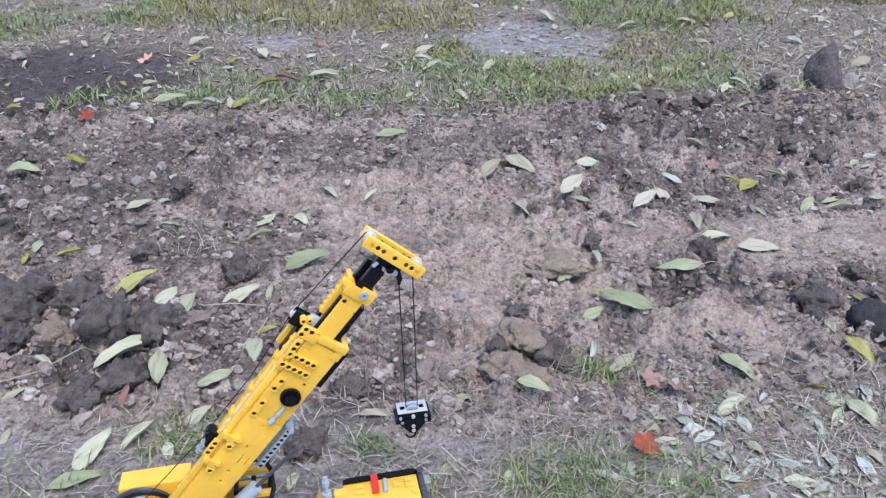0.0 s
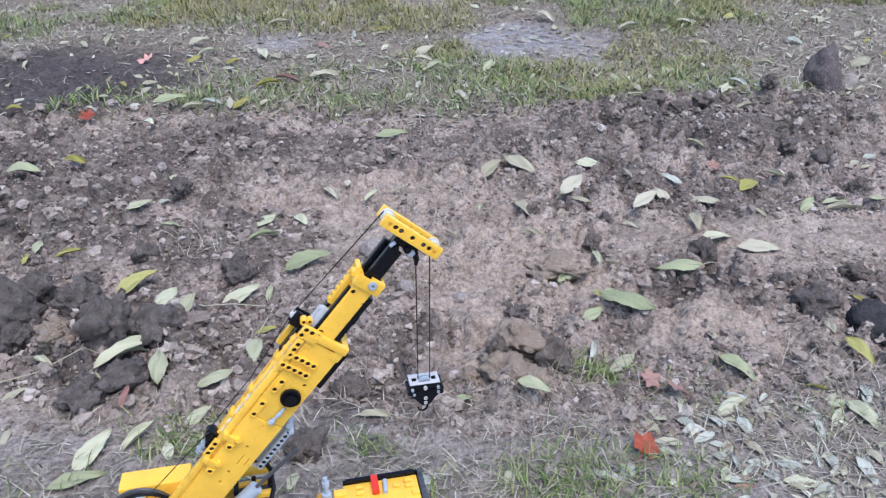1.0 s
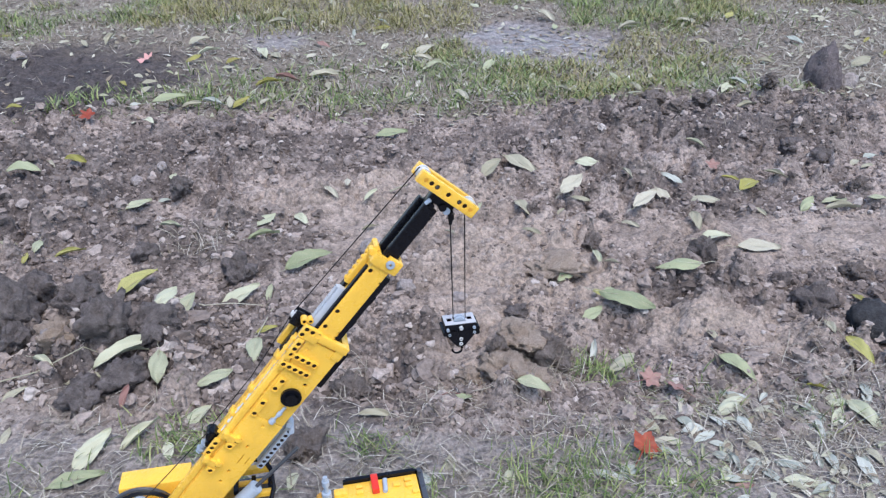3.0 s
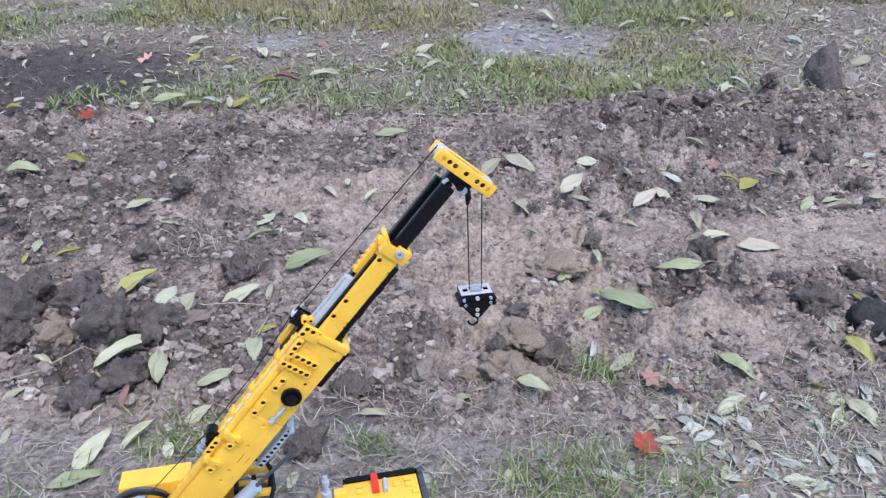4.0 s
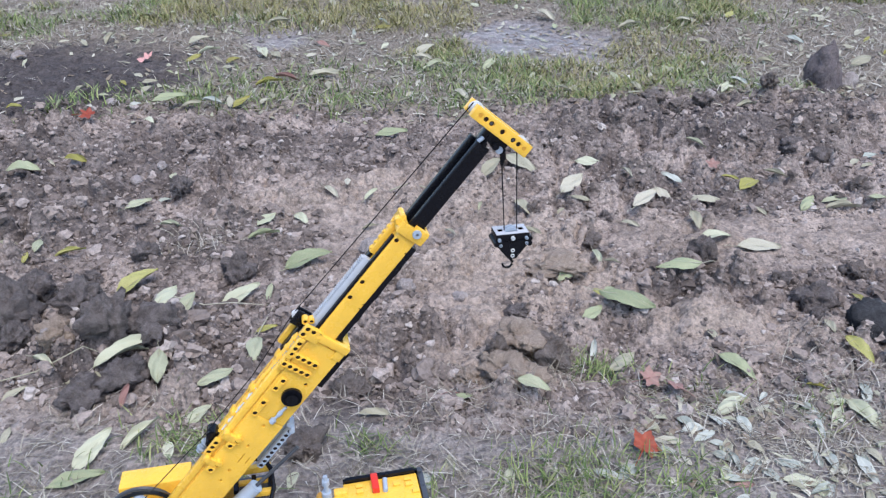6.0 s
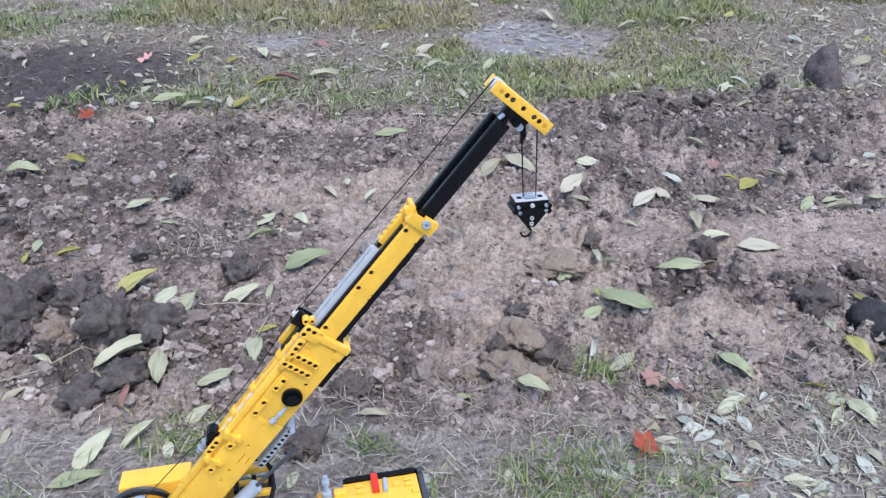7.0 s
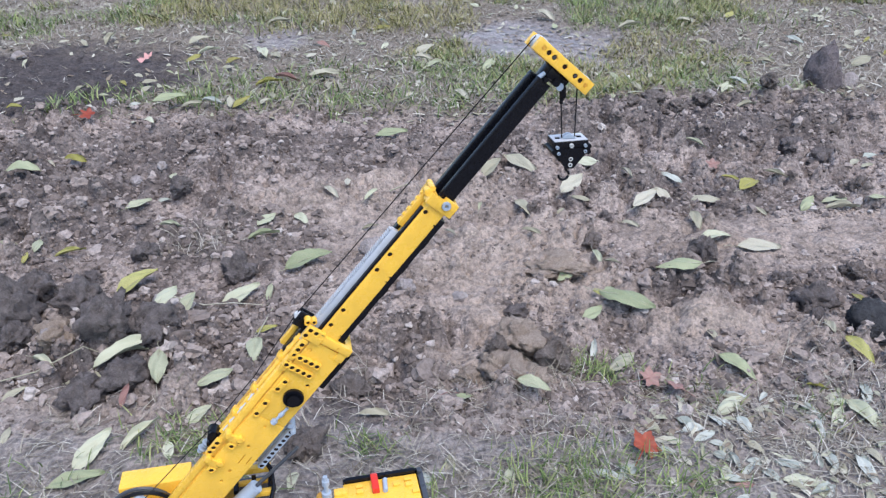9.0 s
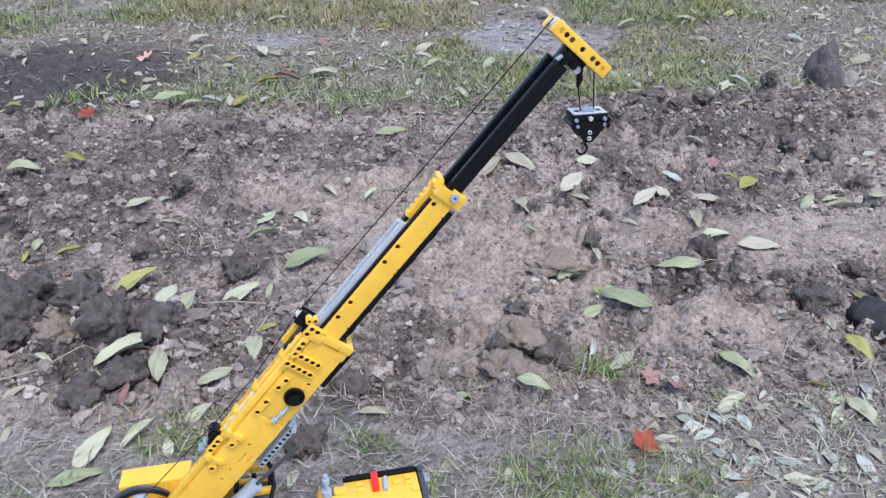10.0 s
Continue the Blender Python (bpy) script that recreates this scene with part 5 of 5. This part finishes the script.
OVAL_GREY = [
    (-0.895, 3.683, 0.135, -63), (0.464, 4.835, 0.069, 77), (-0.856, 2.171, 0.059, -68), (-0.886, 1.948, 0.091, 58), (-1.039, 1.664, 0.065, -74), (0.729, 1.748, 0.086, 7),
    (1.299, 2.01, 0.05, -11), (-0.61, 1.372, 0.095, 77), (-0.574, 1.4, 0.079, 84), (-0.479, 1.475, 0.112, 43), (-0.559, 1.164, 0.093, -74), (-0.459, 1.069, 0.067, 64),
    (-0.605, 0.948, 0.098, 65), (-0.45, 1.157, 0.081, 45), (0.172, 1.098, 0.067, -19), (0.11, 0.892, 0.051, 79), (0.543, 1.084, 0.069, 34), (0.774, 1.044, 0.087, -70),
    (0.595, 0.887, 0.064, -10)]
NARROW_GREY = [
    (-1.179, 3.742, 0.113, 22), (-0.043, 3.513, 0.108, 49), (-0.741, 1.8, 0.074, -15), (-0.212, 1.974, 0.057, 57), (0.105, 1.921, 0.053, 80), (1.184, 2.031, 0.08, 6),
    (0.884, 2.44, 0.079, 3), (-0.408, 1.482, 0.054, 89), (-0.784, 1.165, 0.077, -32), (-0.648, 1.206, 0.122, 50), (-0.627, 1.225, 0.059, -4), (0.389, 1.63, 0.061, -80),
    (-0.539, 0.994, 0.088, 58)]
BROAD_GREY = [
    (0.679, 2.871, 0.049, -11), (-1.079, 2.606, 0.064, -41), (-0.493, 1.852, 0.074, 46), (-0.4, 1.87, 0.069, -51), (0.467, 2.229, 0.083, -22), (-0.397, 1.266, 0.082, -79),
    (-0.475, 0.955, 0.043, -70), (-0.25, 0.89, 0.043, -98)]
OVAL_GREEN = [
    (-1.102, 2.892, 0.14, 18), (0.216, 3.466, 0.112, 59), (-1.318, 2.153, 0.129, -10), (-0.191, 2.604, 0.125, 17), (1.091, 2.003, 0.079, 47), (-0.343, 1.637, 0.126, 23),
    (0.312, 1.565, 0.085, 42), (0.416, 1.411, 0.131, -28), (0.387, 1.464, 0.053, 73), (0.334, 1.38, 0.076, 45), (0.561, 1.52, 0.106, 174), (0.591, 1.188, 0.087, -51),
    (-0.608, 0.886, 0.092, 22), (0.688, 0.999, 0.035, 18)]
NARROW_GREEN = [
    (-0.477, 1.744, 0.086, 27)]
OVAL_DULL = [
    (-0.628, 3.905, 0.091, -32), (0.498, 0.883, 0.036, 4)]
NARROW_DULL = [
    (-0.697, 3.273, 0.122, -20), (-0.592, 1.075, 0.05, 90)]
OVAL_GREY = [
    (-0.893, 3.679, 0.135, -63), (0.464, 4.836, 0.069, 77), (-0.853, 2.163, 0.059, -68), (-0.885, 1.946, 0.089, 54), (-1.037, 1.66, 0.065, -76), (0.728, 1.746, 0.085, 6),
    (1.289, 1.994, 0.049, -12), (-0.605, 1.362, 0.094, 78), (-0.572, 1.397, 0.079, 85), (-0.479, 1.473, 0.113, 43), (-0.556, 1.156, 0.093, -74), (-0.458, 1.068, 0.067, 63),
    (-0.604, 0.948, 0.096, 64), (-0.447, 1.149, 0.076, 37), (0.171, 1.095, 0.067, -18), (0.11, 0.892, 0.051, 79), (0.542, 1.083, 0.069, 34), (0.774, 1.044, 0.087, -70),
    (0.595, 0.887, 0.065, -10)]
NARROW_GREY = [
    (-1.177, 3.735, 0.113, 24), (-0.043, 3.513, 0.108, 48), (-0.739, 1.795, 0.074, -16), (-0.211, 1.968, 0.056, 52), (0.105, 1.915, 0.053, 80), (1.184, 2.03, 0.08, 6),
    (0.882, 2.434, 0.077, -37), (-0.407, 1.476, 0.054, 89), (-0.781, 1.16, 0.076, -32), (-0.641, 1.193, 0.119, 46), (-0.625, 1.22, 0.057, -1), (0.389, 1.626, 0.061, -79),
    (-0.538, 0.993, 0.089, 58)]
BROAD_GREY = [
    (0.68, 2.872, 0.049, -15), (-1.082, 2.612, 0.064, -41), (-0.489, 1.837, 0.074, 58), (-0.4, 1.873, 0.069, -48), (0.466, 2.222, 0.081, -13), (-0.393, 1.253, 0.082, -79),
    (-0.475, 0.954, 0.043, -70), (-0.25, 0.89, 0.043, -98)]
OVAL_GREEN = [
    (-1.095, 2.875, 0.139, 26), (0.216, 3.462, 0.112, 58), (-1.318, 2.153, 0.129, -11), (-0.191, 2.6, 0.125, 18), (1.091, 2.004, 0.079, 47), (-0.342, 1.635, 0.126, 23),
    (0.312, 1.567, 0.085, 41), (0.416, 1.411, 0.131, -28), (0.386, 1.46, 0.053, 72), (0.334, 1.378, 0.076, 45), (0.56, 1.519, 0.109, -179), (0.591, 1.188, 0.087, -50),
    (-0.607, 0.886, 0.092, 22), (0.688, 0.999, 0.035, 18)]
NARROW_GREEN = [
    (-0.477, 1.745, 0.088, 32)]
BROAD_GREEN = [
    (1.012, 3.07, 0.05, 47), (0.036, 1.102, 0.044, 15)]
OVAL_OLIVE = [
    (-1.397, 3.181, 0.055, -46), (-0.354, 4.362, 0.105, -2), (-1.012, 3.56, 0.076, 33), (-0.809, 2.877, 0.089, 49), (-1.043, 1.606, 0.038, 92), (-0.733, 1.517, 0.115, 51),
    (-0.391, 1.349, 0.05, 18), (0.369, 1.467, 0.046, -47), (0.861, 1.239, 0.077, -60), (0.984, 1.471, 0.055, -74)]
NARROW_OLIVE = [
    (-0.763, 3.193, 0.121, 27), (-1.212, 2.278, 0.098, -19), (-0.965, 1.675, 0.075, 31), (0.893, 2.125, 0.054, -30), (0.724, 1.125, 0.041, -20)]
BROAD_OLIVE = [
    (-2.444, 4.184, 0.056, 18), (-1.716, 2.862, 0.074, -7), (1.665, 4.415, 0.088, 54), (0.942, 2.091, 0.111, 42)]
OVAL_PALE = [
    (-2.014, 3.966, 0.056, 20), (-1.859, 3.869, 0.066, -47), (-1.29, 3.955, 0.117, 31), (-1.28, 3.172, 0.068, 17), (-0.849, 2.862, 0.063, 100), (-0.092, 3.816, 0.14, 49),
    (-0.734, 5.115, 0.1, -62), (0.785, 2.938, 0.063, -61), (1.348, 3.875, 0.079, -20), (2.193, 4.401, 0.081, 58), (1.941, 3.424, 0.14, 30), (1.013, 3.249, 0.052, 45),
    (-0.177, 2.451, 0.052, -78), (-0.289, 2.063, 0.052, -82), (0.153, 2.174, 0.105, 54), (0.25, 2.226, 0.14, -43), (0.403, 1.966, 0.057, -13), (0.231, 1.924, 0.082, -59),
    (0.581, 1.929, 0.112, 44), (0.788, 2.034, 0.099, -8), (0.703, 1.841, 0.075, -85), (0.831, 1.707, 0.12, 1), (-0.695, 1.139, 0.074, 18)]
OVAL_PALE_MORE = [
    (-0.811, 1.093, 0.05, 43), (0.37, 1.225, 0.076, 38), (0.576, 1.297, 0.045, -79), (0.827, 1.304, 0.054, -94), (-0.776, 0.99, 0.041, 93), (0.547, 0.967, 0.04, -51),
    (0.41, 0.862, 0.021, -33)]
NARROW_PALE = [
    (-1.803, 4.059, 0.14, 85), (-1.009, 2.873, 0.08, 18), (-1.766, 4.605, 0.14, -17), (-0.543, 3.322, 0.14, 21), (-0.956, 4.433, 0.14, 16), (-0.097, 3.67, 0.094, -7),
    (-0.159, 2.922, 0.057, 27), (-0.356, 4.245, 0.066, 29), (-0.369, 4.765, 0.092, -25), (0.077, 2.98, 0.098, -54), (0.497, 2.973, 0.072, -35), (0.616, 4.553, 0.14, -45),
    (1.044, 4.233, 0.135, 19), (1.398, 4.36, 0.119, -18), (2.476, 4.542, 0.1, -54), (1.52, 3.469, 0.086, -12), (1.174, 2.777, 0.105, 24), (1.393, 2.848, 0.042, 14),
    (1.69, 2.936, 0.058, 26), (-1.127, 1.683, 0.056, -1), (-1.309, 2.302, 0.063, -46), (-0.329, 1.989, 0.066, -45), (-0.201, 1.821, 0.049, 15)]
NARROW_PALE_MORE = [
    (0.57, 2.116, 0.069, -71), (0.526, 1.852, 0.054, -29), (0.021, 1.777, 0.048, -50), (0.235, 1.746, 0.056, -29), (1.037, 2.126, 0.072, -36), (1.419, 2.301, 0.058, 23),
    (1.186, 1.981, 0.114, 6), (0.909, 1.933, 0.061, -32), (0.419, 1.584, 0.044, -30), (-0.129, 1.072, 0.061, 5)]
BROAD_PALE = [
    (-1.385, 3.324, 0.053, -27), (-1.26, 3.087, 0.078, 71), (-0.648, 3.647, 0.064, 43), (-0.884, 4.684, 0.059, 78), (-1.007, 3.443, 0.061, 30), (-0.727, 2.937, 0.055, 35),
    (-0.717, 2.846, 0.055, 65), (-0.138, 3.024, 0.052, 47), (2.025, 3.722, 0.059, -35), (2.225, 4.031, 0.078, 49), (0.383, 2.019, 0.1, 45), (0.339, 1.914, 0.034, 49),
    (0.671, 2.053, 0.075, -58), (1.401, 2.348, 0.056, 41), (0.012, 0.925, 0.042, 89), (0.743, 0.942, 0.041, -64)]
OVAL_SILVER = [
    (1.839, 3.913, 0.108, -54), (0.716, 2.137, 0.074, -38), (1.492, 2.415, 0.074, 23), (-0.027, 0.887, 0.041, -77), (0.274, 0.898, 0.051, -23), (0.545, 1.131, 0.03, 69),
    (0.486, 0.976, 0.037, -16), (0.591, 0.927, 0.052, -14), (0.549, 0.899, 0.042, -48), (0.711, 0.908, 0.064, -77), (0.644, 0.939, 0.039, -94)]
NARROW_SILVER = [
    (-0.932, 2.915, 0.109, -22), (1.249, 3.081, 0.086, -46), (0.318, 1.273, 0.069, 77)]
BROAD_SILVER = [
    (-1.25, 2.909, 0.046, 18), (-0.837, 2.018, 0.042, 30), (0.311, 0.905, 0.048, 39), (0.683, 1.064, 0.039, -44), (0.662, 1.022, 0.04, 18), (0.483, 0.943, 0.04, -32)]
for rows, mat, label, styles in (
        (OVAL_DULL, LEAF_DULL, "dull brownish-red fallen oval leaf on the ground", (0, 3, 1)),
        (NARROW_DULL, LEAF_DULL, "dull brownish-red fallen narrow curled leaf on the ground", (4, 2)),
        (OVAL_GREY, LEAF_GREY, "grey-green fallen oval leaf lying pale side up", (0, 3, 1)),
        (NARROW_GREY, LEAF_GREY, "grey-green fallen narrow curled leaf lying pale side up", (4, 2)),
        (BROAD_GREY, LEAF_GREY, "grey-green fallen broad leaf lying pale side up", (5, 1)),
        (OVAL_GREEN, LEAF_GREEN, "limp green fallen oval leaf on the ground", (0, 3, 1)),
        (NARROW_GREEN, LEAF_GREEN, "limp green fallen narrow curled leaf on the ground", (4, 2)),
        (BROAD_GREEN, LEAF_GREEN, "limp green fallen broad leaf on the ground", (5, 1)),
        (OVAL_OLIVE, LEAF_OLIVE, "olive-yellow fallen oval leaf on the ground", (0, 3, 1)),
        (NARROW_OLIVE, LEAF_OLIVE, "olive-yellow fallen narrow curled leaf on the ground", (4, 2)),
        (BROAD_OLIVE, LEAF_OLIVE, "olive-yellow fallen broad leaf on the ground", (5, 1)),
        (OVAL_PALE, LEAF_PALE, "pale dry oval leaf on the ground", (0, 3, 1)),
        (OVAL_PALE_MORE, LEAF_PALE, "pale dry oval leaf on the ground", (0, 3, 1)),
        (NARROW_PALE, LEAF_PALE, "pale dry narrow curled leaf on the ground", (4, 2)),
        (NARROW_PALE_MORE, LEAF_PALE, "pale dry narrow curled leaf on the ground", (4, 2)),
        (BROAD_PALE, LEAF_PALE, "pale dry broad leaf on the ground", (5, 1)),
        (OVAL_SILVER, LEAF_SILVER, "silvery fallen oval leaf on the ground", (0, 3, 1)),
        (NARROW_SILVER, LEAF_SILVER, "silvery fallen narrow curled leaf on the ground", (4, 2)),
        (BROAD_SILVER, LEAF_SILVER, "silvery fallen broad leaf on the ground", (5, 1))):
    for i, (x, y, length, turn) in enumerate(rows):
        place_leaf(x, y, length, turn, mat, label, styles[i % len(styles)], 10, 0.010 if y > 2.85 else 0.0)


def lobed_leaf(x, y, size, turn, mat, label):
    """A leaf with five pointed lobes, cupped at the rim."""
    bm = bmesh.new()
    rim = []
    for k in range(40):
        a = 2 * math.pi * k / 40
        q = abs(((a / (2 * math.pi) * 5) % 1) - 0.5) * 2
        r = 0.5 * (0.62 + 0.38 * q ** 1.2) * (1 + 0.05 * math.sin(k * 2.7)) * (0.75 if 0.42 < k / 40 < 0.58 else 1)
        rim.append((r * math.cos(a), r * math.sin(a), r))
    c = bm.verts.new((0, 0, 0))
    mid = [bm.verts.new((p[0] * 0.55, p[1] * 0.55, 0.07 * p[2])) for p in rim]
    out = [bm.verts.new((p[0], p[1], 0.35 * p[2] * p[2] + 0.05 * math.sin(i * 0.9))) for i, p in enumerate(rim)]
    for k in range(40):
        j = (k + 1) % 40
        bm.faces.new((c, mid[k], mid[j]))
        bm.faces.new((mid[k], out[k], out[j], mid[j]))
    bmesh.ops.scale(bm, vec=(size, size, size), verts=bm.verts)
    ob = part("leaf", bm, mat)
    ob.matrix_basis = pose(x, y, max(gh(x + i * size * 0.3, y + j * size * 0.3) for i in (-1, 0, 1) for j in (-1, 0, 1)) + 0.004 + size * 0.12, 24, random.uniform(-8, 8), turn)
    tube_mesh("stalk", [(-0.5 * size * 1.7, 0.01 * size, 0), (-0.5 * size, 0, 0.002), (0, 0, 0.001)], 0.0009, mat, ob, "thin stalk", 5)
    return tagged(ob, label, "leaf", "fallen leaves")


lobed_leaf(0.35, 0.96, 0.062, 60, LEAF_RED, "bright red lobed maple leaf on the mud")
lobed_leaf(0.41, 1.16, 0.05, 20, LEAF_DULL, "dull red lobed leaf on the mud")
lobed_leaf(0.45, 1.12, 0.05, 130, LEAF_DULL, "dull red lobed leaf on the mud")
lobed_leaf(-1.35, 2.70, 0.065, 10, LEAF_RED, "orange-red leaf at the grass edge")
lobed_leaf(-1.47, 3.65, 0.09, -40, LEAF_PINK, "pink lobed leaf on dark soil")
lobed_leaf(0.88, 2.25, 0.05, 0, LEAF_DULL, "dull red lobed leaf on the soil")
# small leaves lying about
rnd = random.Random(21)
for i in range(130):
    if i < 75:
        y = rnd.uniform(2.8, 5.2)
        x, size = rnd.uniform(-0.62, 0.62) * y, rnd.uniform(0.035, 0.085)
    else:
        x, y, size = rnd.uniform(0.38, 0.85), rnd.uniform(0.84, 1.12), rnd.uniform(0.025, 0.055)
    mat, label = [(LEAF_PALE, "pale dry leaf scrap on the ground"), (LEAF_GREY, "small grey-green leaf on the ground"), (LEAF_GREEN, "small green leaf on the ground"), (LEAF_OLIVE, "small olive leaf on the ground"), (LEAF_SILVER, "small silvery leaf on the ground")][rnd.choice((0, 0, 1, 1, 2, 3, 4) if i < 75 else (4, 4, 4, 1, 0))]
    place_leaf(x, y, size, rnd.uniform(0, 360), mat, label, rnd.randrange(6), 18, 0.008 if y > 2 else 0.001)


# twigs and long leaf stalks
def twig(pts, r, mat, label):
    return tagged(tube_mesh("twig", [(x, y, gh(x, y) + 0.006 + e) for x, y, e in pts], r, mat, None, "", 6, 0.6), label, "twig")


twig([(-0.86, 1.10, 0), (-0.78, 1.13, 0.004), (-0.70, 1.17, 0.004), (-0.67, 1.2, 0)], 0.0016, LEAF_PALE, "pale bent leaf stalk on the soil")
twig([(-0.63, 1.46, 0), (-0.55, 1.43, 0.008), (-0.48, 1.42, 0.005), (-0.42, 1.45, 0)], 0.0017, LEAF_PALE, "pale green leaf stalk on the soil")
twig([(-0.39, 1.42, 0), (-0.40, 1.34, 0.012), (-0.405, 1.29, 0.006), (-0.4, 1.22, 0)], 0.0015, LEAF_PALE, "pale dry stalk on the soil")
twig([(-0.16, 2.03, 0), (-0.1, 2.06, 0.012), (0.0, 2.06, 0)], 0.0028, LEAF_PALE, "pale curved twig on the soil")
twig([(0.02, 1.12, 0), (0.08, 1.12, 0.008), (0.15, 1.14, 0)], 0.0012, STRAW, "thin dry twig on the mud")
twig([(-0.02, 1.11, 0), (0.01, 1.13, 0.01), (0.04, 1.11, 0)], 0.0014, LEAF_DULL, "thin brown twig on the mud")
twig([(0.5, 1.16, 0), (0.51, 1.05, 0.01), (0.5, 0.98, 0)], 0.001, STRAW, "thin dry stem on the mud")


# ---- what moves: the boom sags a little, the sections slide out, the hook rises ----
def motions():
    times = [0, 0.5, 1, 1.5, 2, 2.5, 3, 3.5, 4, 4.5, 5, 5.5, 6, 6.5, 7, 7.5, 8, 8.5, 9, 9.5, 9.75, 10]
    lift = np.interp(times, [0, 2.5, 4, 5.5, 7, 8, 8.5, 9, 9.5, 10], [1.25, 1.12, 0.98, 0.92, 0.72, 0.62, 0.52, 0.28, 0.0, 0.0])
    mid = np.interp(times, [0, 2.5, 4, 5.5, 7, 8.5, 9.5, 9.75, 10], [-151.5, -111.0, -87.5, -64.5, -41.5, -18.5, -3.8, 0, 0])
    tip = np.interp(times, [0, 2.5, 4, 5.5, 7, 8.5, 9.5, 9.75, 10], [-300, -220, -175, -132, -83, -38.5, -8, 0, 0])
    hook = np.array([(0.0, 0.2955, 0.2765), (0.5, 0.2993, 0.2979), (1.0, 0.312, 0.321), (1.5, 0.3234, 0.3432), (2.0, 0.3301, 0.3636), (2.5, 0.3476, 0.3851),
                     (4.0, 0.3772, 0.4446), (4.5, 0.3853, 0.4642), (5.0, 0.3996, 0.4837), (5.5, 0.4075, 0.5016), (7.0, 0.4391, 0.5613), (7.5, 0.4474, 0.5778),
                     (8.0, 0.4583, 0.5972), (8.5, 0.4683, 0.6159), (9.0, 0.4802, 0.6306), (9.5, 0.4952, 0.6448), (9.75, 0.4995, 0.657), (10.0, 0.5, 0.6584)])
    hx, hz = np.interp(times, hook[:, 0], hook[:, 1]), np.interp(times, hook[:, 0], hook[:, 2])
    rows = {k: [] for k in ("boom", "tele", "arm", "block")}
    cords = [[[] for _ in pieces] for pieces, _ in CORDS]
    for i, t in enumerate(times):
        root = Matrix.Translation(PIVOT) @ pose(0, 0, 0, 0, -LIFT - float(lift[i]), 0)
        out = root @ Matrix.Translation((float(tip[i]) * MM, 0, 0))
        rows["boom"].append((t, root))
        rows["tele"].append((t, root @ Matrix.Translation((float(mid[i]) * MM, 0, 0))))
        rows["arm"].append((t, out))
        rows["block"].append((t, pose(float(hx[i]), -0.014, float(hz[i]))))
        b = Vector((float(hx[i]), -0.002, float(hz[i])))
        ends = [(root @ P(-4, -34.5, 20), out @ P(433, -27, 13)), (b + Vector((-0.0072, 0, 0.002)), out @ P(400, 45, 14)), (b + Vector((0.0078, 0, 0.002)), out @ P(421, 49, 13))]
        for (a, c), (pieces, length), keep in zip(ends, CORDS, cords):
            d = c - a
            q = d.to_track_quat("Z", "Y").to_matrix().to_4x4()
            room = d.length - length
            for k in range(len(pieces)):
                keep[k].append((t, Matrix.Translation(a + d.normalized() * (room * k / (len(pieces) - 1))) @ q))
    for ob, key in ((boom, "boom"), (tele, "tele"), (arm, "arm"), (block, "block")):
        walk(ob, rows[key])
    for (pieces, _), keep in zip(CORDS, cords):
        for ob, r in zip(pieces, keep):
            walk(ob, r)


motions()
